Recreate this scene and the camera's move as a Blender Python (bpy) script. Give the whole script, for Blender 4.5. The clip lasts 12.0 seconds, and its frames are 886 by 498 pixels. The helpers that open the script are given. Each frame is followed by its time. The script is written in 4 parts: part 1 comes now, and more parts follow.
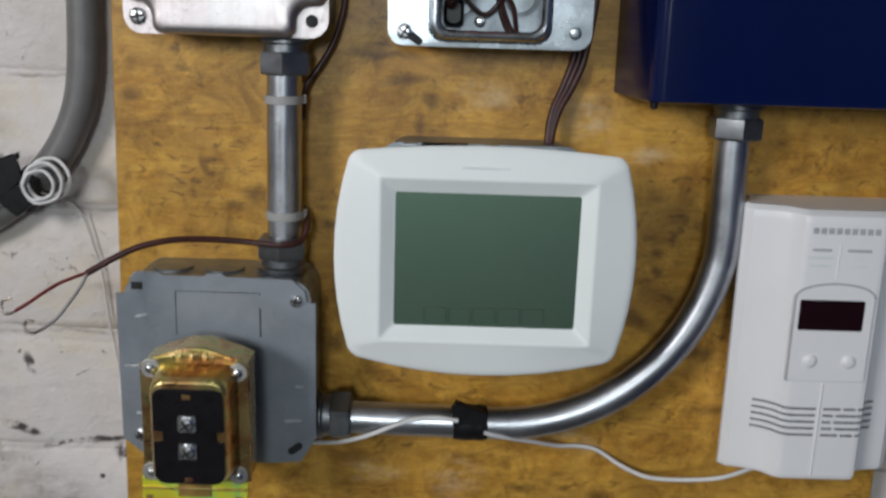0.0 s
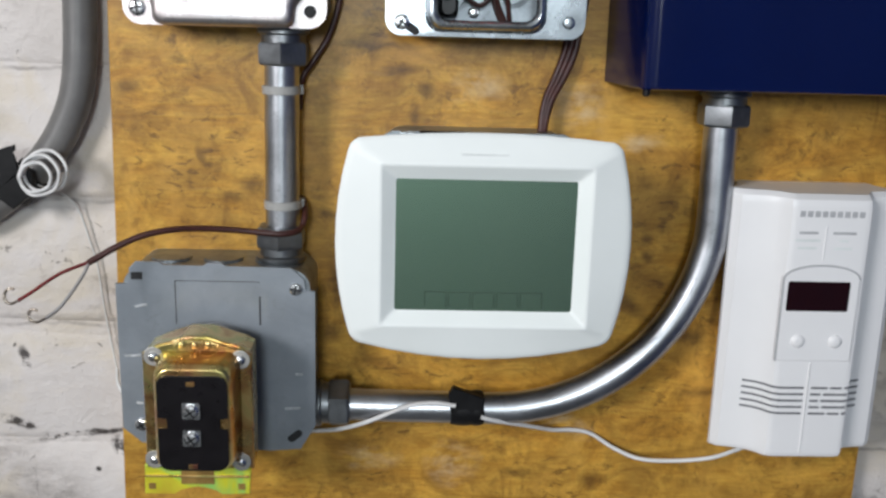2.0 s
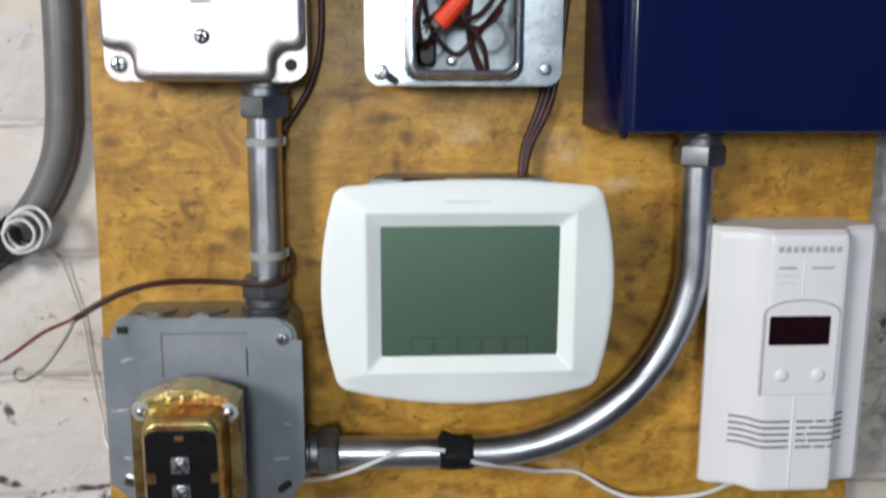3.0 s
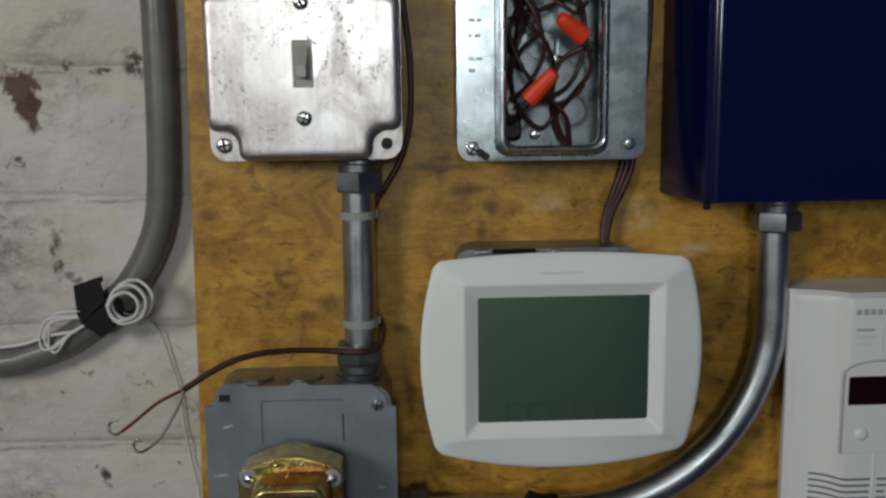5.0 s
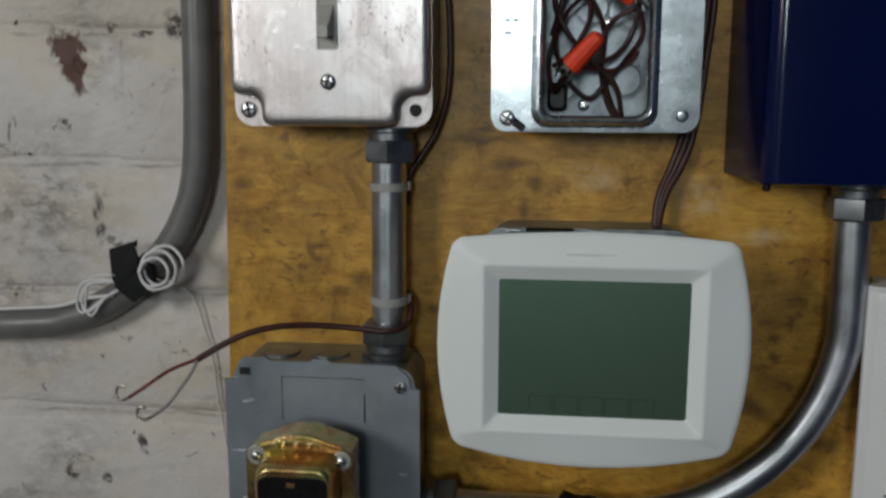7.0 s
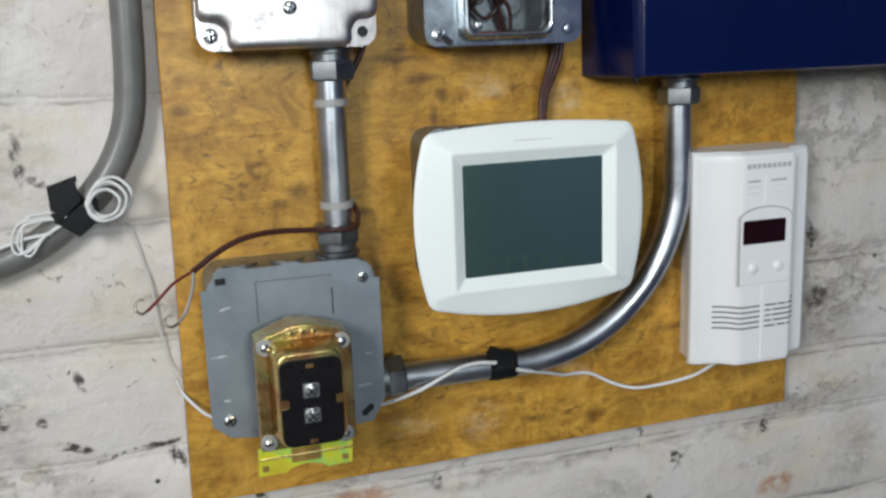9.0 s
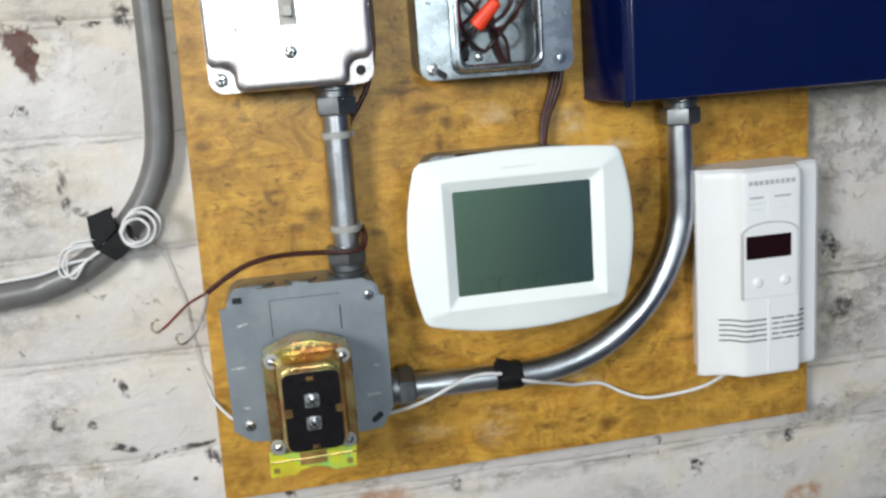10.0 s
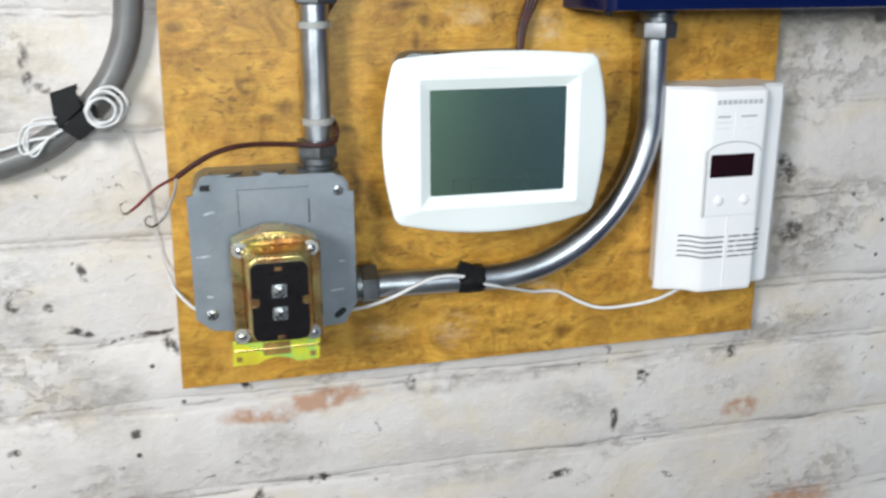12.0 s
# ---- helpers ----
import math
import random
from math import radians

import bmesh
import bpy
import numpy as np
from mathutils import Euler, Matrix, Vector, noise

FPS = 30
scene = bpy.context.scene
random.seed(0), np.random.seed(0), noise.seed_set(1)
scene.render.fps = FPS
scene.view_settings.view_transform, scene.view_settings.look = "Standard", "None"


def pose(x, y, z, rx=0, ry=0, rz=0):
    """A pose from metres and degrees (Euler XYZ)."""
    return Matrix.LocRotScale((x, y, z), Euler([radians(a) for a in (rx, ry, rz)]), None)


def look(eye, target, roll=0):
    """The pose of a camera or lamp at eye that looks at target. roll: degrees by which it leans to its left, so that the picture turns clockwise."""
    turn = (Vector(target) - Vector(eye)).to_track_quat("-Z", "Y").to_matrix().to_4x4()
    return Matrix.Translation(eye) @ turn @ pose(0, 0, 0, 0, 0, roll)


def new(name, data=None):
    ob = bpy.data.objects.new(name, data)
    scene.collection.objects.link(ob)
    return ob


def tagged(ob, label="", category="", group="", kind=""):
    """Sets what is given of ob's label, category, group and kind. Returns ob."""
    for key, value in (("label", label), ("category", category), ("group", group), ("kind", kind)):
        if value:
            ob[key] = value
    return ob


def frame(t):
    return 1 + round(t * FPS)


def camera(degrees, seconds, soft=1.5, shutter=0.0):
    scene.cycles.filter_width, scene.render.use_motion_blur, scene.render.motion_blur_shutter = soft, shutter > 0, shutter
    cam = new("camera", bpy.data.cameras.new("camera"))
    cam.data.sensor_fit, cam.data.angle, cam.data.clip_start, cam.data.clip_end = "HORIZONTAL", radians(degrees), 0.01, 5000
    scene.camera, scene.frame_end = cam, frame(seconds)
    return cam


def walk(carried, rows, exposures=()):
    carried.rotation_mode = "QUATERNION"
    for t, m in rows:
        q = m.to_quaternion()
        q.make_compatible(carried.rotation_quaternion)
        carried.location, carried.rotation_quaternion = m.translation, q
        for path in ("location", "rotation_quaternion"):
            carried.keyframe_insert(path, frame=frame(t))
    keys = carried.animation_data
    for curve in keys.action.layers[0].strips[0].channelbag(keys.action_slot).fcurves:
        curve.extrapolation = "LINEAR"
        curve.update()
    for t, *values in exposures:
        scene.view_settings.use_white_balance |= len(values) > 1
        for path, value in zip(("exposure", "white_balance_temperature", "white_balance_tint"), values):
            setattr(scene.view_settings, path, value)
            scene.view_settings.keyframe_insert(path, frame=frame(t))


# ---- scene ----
cam = camera(50.0, 12.0, soft=2.6, shutter=0.5)
PATH = [
    (0, (-0.024, -0.524, 0.118), (-0.014, 1.417, -0.364), 1.8),
    (0.5, (-0.021, -0.541, 0.113), (-0.043, 1.394, -0.395), 1.2),
    (1, (-0.031, -0.539, 0.113), (-0.013, 1.397, -0.39), 2.1),
    (1.5, (-0.036, -0.542, 0.114), (-0.016, 1.401, -0.357), 1.9),
    (2, (-0.039, -0.534, 0.111), (0.036, 1.408, -0.362), 1.6),
    (2.5, (-0.041, -0.527, 0.108), (0.049, 1.409, -0.388), 1.1),
    (3, (-0.041, -0.537, 0.116), (0.073, 1.42, -0.279), 0.2),
    (3.2, (-0.044, -0.541, 0.128), (0.077, 1.42, -0.245), 0.1),
    (4.8, (-0.082, -0.549, 0.143), (0.016, 1.422, -0.181), -0.7),
    (5, (-0.083, -0.551, 0.139), (0.003, 1.42, -0.188), -0.7),
    (5.5, (-0.081, -0.552, 0.14), (-0.002, 1.424, -0.159), -0.4),
    (6, (-0.067, -0.546, 0.145), (0.01, 1.426, -0.18), -0.8),
    (6.5, (-0.052, -0.53, 0.142), (-0.135, 1.435, -0.222), -0.5),
    (7, (-0.022, -0.517, 0.126), (-0.244, 1.44, -0.22), 0.1),
    (7.2, (-0.017, -0.509, 0.118), (-0.24, 1.437, -0.286), 1.4),
    (8.8, (-0.219, -0.571, 0.105), (0.348, 1.279, -0.403), -2.2),
    (9, (-0.22, -0.59, 0.102), (0.37, 1.275, -0.315), -2.1),
    (9.5, (-0.201, -0.614, 0.114), (0.116, 1.32, -0.287), -5.7),
    (10, (-0.153, -0.645, 0.123), (0.187, 1.281, -0.294), -4.2),
    (10.5, (-0.161, -0.65, 0.121), (0.195, 1.258, -0.361), -2.6),
    (10.8, (-0.155, -0.652, 0.125), (0.226, 1.244, -0.387), -2.5),
    (11, (-0.158, -0.655, 0.114), (0.211, 1.236, -0.42), -2.3),
    (11.5, (-0.171, -0.652, 0.105), (0.197, 1.223, -0.486), -1.2),
    (12, (-0.177, -0.644, 0.112), (0.283, 1.212, -0.474), -0.1),
]
EXPOSURE = [(0.0, -1.15, 6260, 10), (0.5, -1.08, 6260, 10), (1.0, -0.84, 6210, 10), (2.0, -0.68, 6260, 10), (2.5, -0.6, 6310, 10), (3.0, -0.66, 6310, 10), (3.2, -0.85, 6360, 10), (4.8, -1.88, 6510, 6),
            (6.5, -1.88, 6510, 6), (7.2, -1.82, 6360, 6), (8.8, -0.81, 6210, 6), (9.0, -0.74, 6210, 6), (9.5, -0.38, 6260, 6), (10.0, -0.44, 6260, 6), (11.0, -0.44, 6160, 6), (11.5, -0.18, 6200, 6), (12.0, -0.2, 6160, 6)]
walk(cam, [(t, look(eye, target, roll)) for t, eye, target, roll in PATH], EXPOSURE)

# ---- light ----
world = bpy.data.worlds.new("world")
scene.world = world
world.use_nodes = True
world.node_tree.nodes["Background"].inputs[0].default_value = (0.9, 0.95, 1.0, 1)
world.node_tree.nodes["Background"].inputs[1].default_value = 0.01


def area_lamp(name, eye, target, sx, sy, watts, colour):
    d = bpy.data.lights.new(name, "AREA")
    d.shape, d.size, d.size_y, d.energy, d.color = "RECTANGLE", sx, sy, watts, colour
    ob = new(name, d)
    ob.matrix_world = look(eye, target)
    return ob


bulb = bpy.data.lights.new("room_lamp_light", "POINT")
bulb.shadow_soft_size, bulb.energy, bulb.color = 0.16, 88, (0.92, 0.99, 1.0)
new("room_lamp_light", bulb).location = (-0.14, -2.15, 0.42)
area_lamp("side_lamp_light", (-1.05, -1.35, 0.52), (-0.1, 0, 0), 0.40, 0.40, 33, (1.0, 0.975, 0.965))

# ---- materials ----
def nodes_of(name):
    m = bpy.data.materials.new(name)
    m.use_nodes = True
    t = m.node_tree
    return m, t, t.nodes["Principled BSDF"]


def setv(bsdf, **kw):
    for k, v in kw.items():
        bsdf.inputs[k.replace("_", " ")].default_value = v


def pos(t, scale=(1, 1, 1), rot=(0, 0, 0), coord="Position"):
    """World position (or object coordinates), scaled."""
    mp = t.nodes.new("ShaderNodeMapping")
    mp.inputs["Scale"].default_value = scale
    mp.inputs["Rotation"].default_value = rot
    if coord == "Position":
        g = t.nodes.new("ShaderNodeNewGeometry")
        t.links.new(g.outputs["Position"], mp.inputs[0])
    else:
        g = t.nodes.new("ShaderNodeTexCoord")
        t.links.new(g.outputs["Object"], mp.inputs[0])
    return mp.outputs[0]


def noise_tex(t, vec, scale, detail=4.0, rough=0.6, distort=0.0):
    n = t.nodes.new("ShaderNodeTexNoise")
    n.inputs["Scale"].default_value = scale
    n.inputs["Detail"].default_value = detail
    n.inputs["Roughness"].default_value = rough
    n.inputs["Distortion"].default_value = distort
    t.links.new(vec, n.inputs["Vector"])
    return n.outputs[0]


def ramp(t, fac, stops):
    r = t.nodes.new("ShaderNodeValToRGB")
    e = r.color_ramp.elements
    while len(e) < len(stops):
        e.new(0.5)
    for k, (p, c) in enumerate(stops):
        e[k].position = p
        e[k].color = (c, c, c, 1) if isinstance(c, (int, float)) else (*c, 1)
    t.links.new(fac, r.inputs[0])
    return r.outputs[0]


def mix(t, fac, a, b, mode="MIX"):
    n = t.nodes.new("ShaderNodeMix")
    n.data_type, n.blend_type = "RGBA", mode
    for sock, v in ((n.inputs[0], fac), (n.inputs[6], a), (n.inputs[7], b)):
        if isinstance(v, (int, float)):
            sock.default_value = v
        elif isinstance(v, tuple):
            sock.default_value = (*v, 1)
        else:
            t.links.new(v, sock)
    return n.outputs[2]


def math_node(t, op, a, b=None, c=None):
    n = t.nodes.new("ShaderNodeMath")
    n.operation = op
    for k, v in enumerate((a, b, c)):
        if v is None:
            continue
        if isinstance(v, (int, float)):
            n.inputs[k].default_value = v
        else:
            t.links.new(v, n.inputs[k])
    return n.outputs[0]


def bump(t, bsdf, height, strength, dist=0.001):
    b = t.nodes.new("ShaderNodeBump")
    b.inputs["Strength"].default_value = strength
    b.inputs["Distance"].default_value = dist
    t.links.new(height, b.inputs["Height"])
    t.links.new(b.outputs[0], bsdf.inputs["Normal"])


def blot(t, spots, wobble_scale=60.0, wobble=0.006, edge=0.35):
    """A mask of ragged spots, each (x, z, half width, half height, turn in degrees)."""
    p = pos(t)
    nz = t.nodes.new("ShaderNodeTexNoise")
    nz.inputs["Scale"].default_value = wobble_scale
    nz.inputs["Detail"].default_value = 5
    t.links.new(p, nz.inputs["Vector"])
    off = t.nodes.new("ShaderNodeVectorMath")
    off.operation = "MULTIPLY_ADD"
    off.inputs[1].default_value = (wobble * 2,) * 3
    t.links.new(nz.outputs[1], off.inputs[0])
    t.links.new(p, off.inputs[2])
    total = None
    for x, z, rx, rz, turn in spots:
        mp = t.nodes.new("ShaderNodeMapping")
        mp.vector_type = "TEXTURE"
        mp.inputs["Location"].default_value = (x + wobble, 0, z + wobble)
        mp.inputs["Rotation"].default_value = (0, radians(-turn), 0)
        mp.inputs["Scale"].default_value = (rx, 1000.0, rz)
        t.links.new(off.outputs[0], mp.inputs[0])
        ln = t.nodes.new("ShaderNodeVectorMath")
        ln.operation = "LENGTH"
        t.links.new(mp.outputs[0], ln.inputs[0])
        v = t.nodes.new("ShaderNodeMapRange")
        v.inputs[1].default_value, v.inputs[2].default_value = 1.0 + edge, 1.0 - edge
        v.inputs[3].default_value, v.inputs[4].default_value = 0.0, 1.0
        t.links.new(ln.outputs["Value"], v.inputs[0])
        total = v.outputs[0] if total is None else math_node(t, "MAXIMUM", total, v.outputs[0])
    return total


def mat_brick_paint():
    m, t, b = nodes_of("old_white_painted_brick")
    p = pos(t)
    cloud = noise_tex(t, p, 9, 5, 0.65)
    col = ramp(t, cloud, [(0.3, (0.52, 0.475, 0.445)), (0.5, (0.60, 0.555, 0.525)), (0.7, (0.66, 0.62, 0.595))])
    # yellowed patches of old paint
    yellow = ramp(t, noise_tex(t, pos(t, (1, 1, 1.4)), 13, 5, 0.6, 0.7), [(0.50, 0.0), (0.62, 1.0)])
    col = mix(t, math_node(t, "MULTIPLY", yellow, 0.55), col, (0.60, 0.52, 0.40))
    # sooty streaks that run along the courses
    streak = noise_tex(t, pos(t, (13, 13, 24)), 1.0, 6, 0.72, 0.9)
    patch = noise_tex(t, p, 6.5, 3, 0.5)
    dirt = math_node(t, "MULTIPLY", ramp(t, streak, [(0.52, 0.0), (0.72, 1.0)]), ramp(t, patch, [(0.42, 0.0), (0.62, 1.0)]))
    col = mix(t, math_node(t, "MULTIPLY", dirt, 0.15), col, (0.23, 0.205, 0.18))
    # crusty pitted zones between smooth ones
    crust = ramp(t, noise_tex(t, pos(t, (6, 6, 10)), 1.0, 4, 0.55, 0.4), [(0.52, 0.0), (0.60, 1.0)])
    pits = ramp(t, noise_tex(t, pos(t, (75, 75, 100)), 1.0, 6, 0.72, 0.5), [(0.50, 0.0), (0.60, 1.0)])
    crusty = math_node(t, "MULTIPLY", crust, pits)
    col = mix(t, math_node(t, "MULTIPLY", crusty, 0.30), col, (0.21, 0.17, 0.14))
    # flaked rims and pinholes
    flake = noise_tex(t, pos(t, (55, 55, 62)), 1.0, 6, 0.72, 1.2)
    zone = noise_tex(t, p, 11, 3, 0.6)
    chips = math_node(t, "MULTIPLY", ramp(t, flake, [(0.635, 0.0), (0.675, 1.0)]), ramp(t, zone, [(0.48, 0.0), (0.56, 1.0)]))
    col = mix(t, math_node(t, "MULTIPLY", chips, 0.65), col, (0.11, 0.095, 0.085))
    v = t.nodes.new("ShaderNodeTexVoronoi")
    v.inputs["Scale"].default_value = 55
    v.inputs["Randomness"].default_value = 1.0
    t.links.new(p, v.inputs["Vector"])
    hole = ramp(t, v.outputs["Distance"], [(0.07, 1.0), (0.13, 0.0)])
    pick = ramp(t, noise_tex(t, p, 37, 2), [(0.57, 0.0), (0.6, 1.0)])
    hole = math_node(t, "MULTIPLY", hole, pick)
    col = mix(t, hole, col, (0.05, 0.043, 0.04))
    # black crusts that follow the bed joints here and there
    sep = t.nodes.new("ShaderNodeSeparateXYZ")
    t.links.new(p, sep.inputs[0])
    wav = math_node(t, "MULTIPLY_ADD", noise_tex(t, pos(t, (14, 14, 3)), 1.0, 5, 0.7), 0.012, math_node(t, "MULTIPLY_ADD", math_node(t, "LESS_THAN", sep.outputs[2], -0.175), -0.0244, sep.outputs[2]))
    off = math_node(t, "ABSOLUTE", math_node(t, "WRAP", math_node(t, "SUBTRACT", wav, 0.0017 + 0.006), 0.0379, -0.0379))
    crack = ramp(t, math_node(t, "MULTIPLY", off, 100.0), [(0.05, 1.0), (0.16, 0.0)])
    crack = math_node(t, "MULTIPLY", crack, ramp(t, noise_tex(t, pos(t, (22, 22, 30)), 1.0, 5, 0.7), [(0.46, 0.0), (0.60, 1.0)]))
    col = mix(t, math_node(t, "MULTIPLY", crack, 0.5), col, (0.12, 0.10, 0.09))
    # dark scuffs
    scuff = blot(t, SCUFFS, 90, 0.004, 0.3)
    rag = ramp(t, noise_tex(t, p, 140, 4, 0.7), [(0.42, 0.0), (0.55, 1.0)])
    col = mix(t, math_node(t, "MULTIPLY", scuff, rag), col, (0.06, 0.05, 0.045))
    grey = blot(t, SMUDGES, 45, 0.012, 0.7)
    rag2 = ramp(t, noise_tex(t, pos(t, (60, 60, 110)), 1.0, 6, 0.75), [(0.4, 0.15), (0.62, 1.0)])
    col = mix(t, math_node(t, "MULTIPLY", math_node(t, "MULTIPLY", grey, rag2), 0.55), col, (0.17, 0.15, 0.13))
    # bare brick where the paint came off
    bare = blot(t, BARE_DARK, 130, 0.010, 0.2)
    col = mix(t, bare, col, mix(t, noise_tex(t, p, 160, 4), (0.05, 0.025, 0.02), (0.15, 0.065, 0.045)))
    orange = blot(t, BARE_ORANGE, 55, 0.010, 0.3)
    bits = ramp(t, noise_tex(t, p, 50, 5, 0.6), [(0.33, 0.0), (0.5, 1.0)])
    col = mix(t, math_node(t, "MULTIPLY", orange, bits), col, (0.42, 0.25, 0.165))
    # each brick its own slight tint
    oi = t.nodes.new("ShaderNodeObjectInfo")
    tint = ramp(t, oi.outputs["Random"], [(0.0, (0.985, 0.98, 0.975)), (0.5, (1.0, 0.995, 0.99)), (1.0, (0.99, 0.99, 0.992))])
    col = mix(t, 1.0, col, tint, "MULTIPLY")
    t.links.new(col, b.inputs["Base Color"])
    setv(b, Roughness=0.62)
    lump = noise_tex(t, p, 38, 5, 0.6)
    fine = noise_tex(t, p, 330, 4, 0.65)
    h = math_node(t, "MULTIPLY_ADD", fine, 0.22, lump)
    h = math_node(t, "MULTIPLY_ADD", noise_tex(t, pos(t, (26, 26, 50)), 1.0, 5, 0.65, 0.8), 0.4, h)
    h = math_node(t, "SUBTRACT", h, math_node(t, "MULTIPLY", crusty, 0.35))
    h = math_node(t, "SUBTRACT", h, math_node(t, "MULTIPLY", math_node(t, "MAXIMUM", chips, hole), 0.35))
    bump(t, b, h, 0.62, 0.004)
    return m


# x, z, half width, half height, turn
SCUFFS = [(-0.235, 0.156, 0.006, 0.009, 20), (-0.273, 0.155, 0.004, 0.003, 0), (-0.256, 0.153, 0.006, 0.002, 0),
          (-0.288, 0.045, 0.003, 0.014, 5), (-0.279, 0.032, 0.006, 0.003, -40), (-0.268, -0.096, 0.003, 0.008, 10),
          (-0.236, -0.145, 0.03, 0.002, 8), (-0.293, -0.118, 0.003, 0.003, 0), (-0.275, -0.137, 0.012, 0.003, -14),
          (-0.315, -0.112, 0.004, 0.01, -20), (-0.215, -0.155, 0.004, 0.008, 25), (0.238, -0.206, 0.004, 0.006, 0),
          (0.157, -0.218, 0.007, 0.005, 20), (0.133, -0.256, 0.003, 0.011, 0), (-0.04, -0.203, 0.005, 0.006, 0),
          (-0.164, -0.188, 0.004, 0.008, 25), (-0.112, -0.276, 0.008, 0.004, 10), (-0.16, -0.287, 0.004, 0.008, -20),
          (0.085, -0.30, 0.012, 0.004, 5), (0.27, -0.05, 0.008, 0.012, 30), (0.283, -0.103, 0.012, 0.009, 30),
          (-0.244, -0.221, 0.004, 0.004, 0), (-0.329, -0.225, 0.004, 0.003, 0), (-0.305, 0.1, 0.004, 0.004, 0)]
SMUDGES = [(-0.318, 0.05, 0.035, 0.045, 10), (-0.33, -0.04, 0.03, 0.016, 0), (-0.32, -0.11, 0.03, 0.035, -20),
           (-0.35, -0.15, 0.03, 0.02, 0), (0.30, -0.11, 0.03, 0.03, 0), (0.1, -0.236, 0.03, 0.012, -10), (0.03, -0.287, 0.06, 0.008, 5),
           (-0.15, -0.237, 0.03, 0.008, -10), (-0.26, -0.19, 0.02, 0.03, 20), (-0.29, 0.16, 0.03, 0.012, 0),
           (0.29, -0.19, 0.04, 0.008, 6), (0.33, -0.24, 0.02, 0.03, 0), (0.26, 0.05, 0.016, 0.05, 0), (0.04, -0.206, 0.12, 0.005, 1)]
BARE_DARK = [(-0.2985, 0.134, 0.007, 0.014, 12), (-0.304, 0.147, 0.010, 0.007, -10), (-0.296, 0.147, 0.006, 0.006, 0)]
BARE_ORANGE = [(-0.105, -0.209, 0.03, 0.008, 6), (-0.155, -0.217, 0.026, 0.007, -4), (0.25, -0.258, 0.016, 0.009, 8), (0.31, -0.362, 0.035, 0.016, 4)]


def mat_plywood():
    m, t, b = nodes_of("varnished_plywood")
    p = pos(t)
    grain = noise_tex(t, pos(t, (12, 30, 42)), 1.0, 8, 0.68, 1.8)
    fibre = noise_tex(t, pos(t, (70, 200, 600)), 1.0, 4, 0.65)
    col = ramp(t, grain, [(0.28, (0.32, 0.145, 0.018)), (0.43, (0.52, 0.262, 0.036)), (0.56, (0.63, 0.35, 0.056)), (0.72, (0.48, 0.228, 0.030))])
    col = mix(t, 0.25, col, ramp(t, fibre, [(0.35, 0.25), (0.65, 0.85)]), "OVERLAY")
    blotch = ramp(t, noise_tex(t, pos(t, (17, 17, 24)), 1.0, 6, 0.68, 0.8), [(0.40, 1.0), (0.70, 0.42)])
    col = mix(t, 0.75, col, blotch, "MULTIPLY")
    mottle = ramp(t, noise_tex(t, pos(t, (30, 30, 38)), 1.0, 7, 0.72, 1.2), [(0.42, 0.0), (0.68, 1.0)])
    col = mix(t, math_node(t, "MULTIPLY", mottle, 0.8), col, (0.19, 0.085, 0.012))
    glow = ramp(t, noise_tex(t, pos(t, (22, 22, 14)), 1.0, 5, 0.6, 1.0), [(0.50, 0.0), (0.70, 1.0)])
    col = mix(t, math_node(t, "MULTIPLY", glow, 0.55), col, (0.68, 0.375, 0.068))
    # dark glue specks and dashes along the grain
    dash = noise_tex(t, pos(t, (75, 75, 170)), 1.0, 4, 0.7, 0.8)
    where = noise_tex(t, p, 16, 3)
    dashes = math_node(t, "MULTIPLY", ramp(t, dash, [(0.575, 0.0), (0.64, 1.0)]), ramp(t, where, [(0.45, 0.0), (0.56, 1.0)]))
    col = mix(t, math_node(t, "MULTIPLY", dashes, 0.6), col, (0.085, 0.036, 0.009))
    speck = noise_tex(t, pos(t, (150, 150, 105)), 1.0, 5, 0.75, 0.6)
    crowd = noise_tex(t, pos(t, (24, 24, 30)), 1.0, 4, 0.65, 0.5)
    specks = math_node(t, "MULTIPLY", ramp(t, speck, [(0.50, 0.0), (0.66, 1.0)]), ramp(t, crowd, [(0.46, 0.0), (0.64, 1.0)]))
    col = mix(t, math_node(t, "MULTIPLY", specks, 0.75), col, (0.10, 0.045, 0.010))
    spots = blot(t, KNOTS, 110, 0.004, 0.6)
    col = mix(t, math_node(t, "MULTIPLY", spots, 0.6), col, (0.06, 0.024, 0.007))
    pale = blot(t, PALE, 70, 0.008, 0.8)
    rag = ramp(t, noise_tex(t, pos(t, (60, 60, 120)), 1.0, 5), [(0.4, 0.0), (0.65, 1.0)])
    col = mix(t, math_node(t, "MULTIPLY", math_node(t, "MULTIPLY", pale, rag), 0.7), col, (0.66, 0.5, 0.3))
    t.links.new(col, b.inputs["Base Color"])
    t.links.new(ramp(t, blotch, [(0.0, 0.55), (1.0, 0.36)]), b.inputs["Roughness"])
    setv(b, Specular_IOR_Level=0.4)
    bump(t, b, math_node(t, "MULTIPLY_ADD", fibre, 0.4, grain), 0.2, 0.001)
    return m


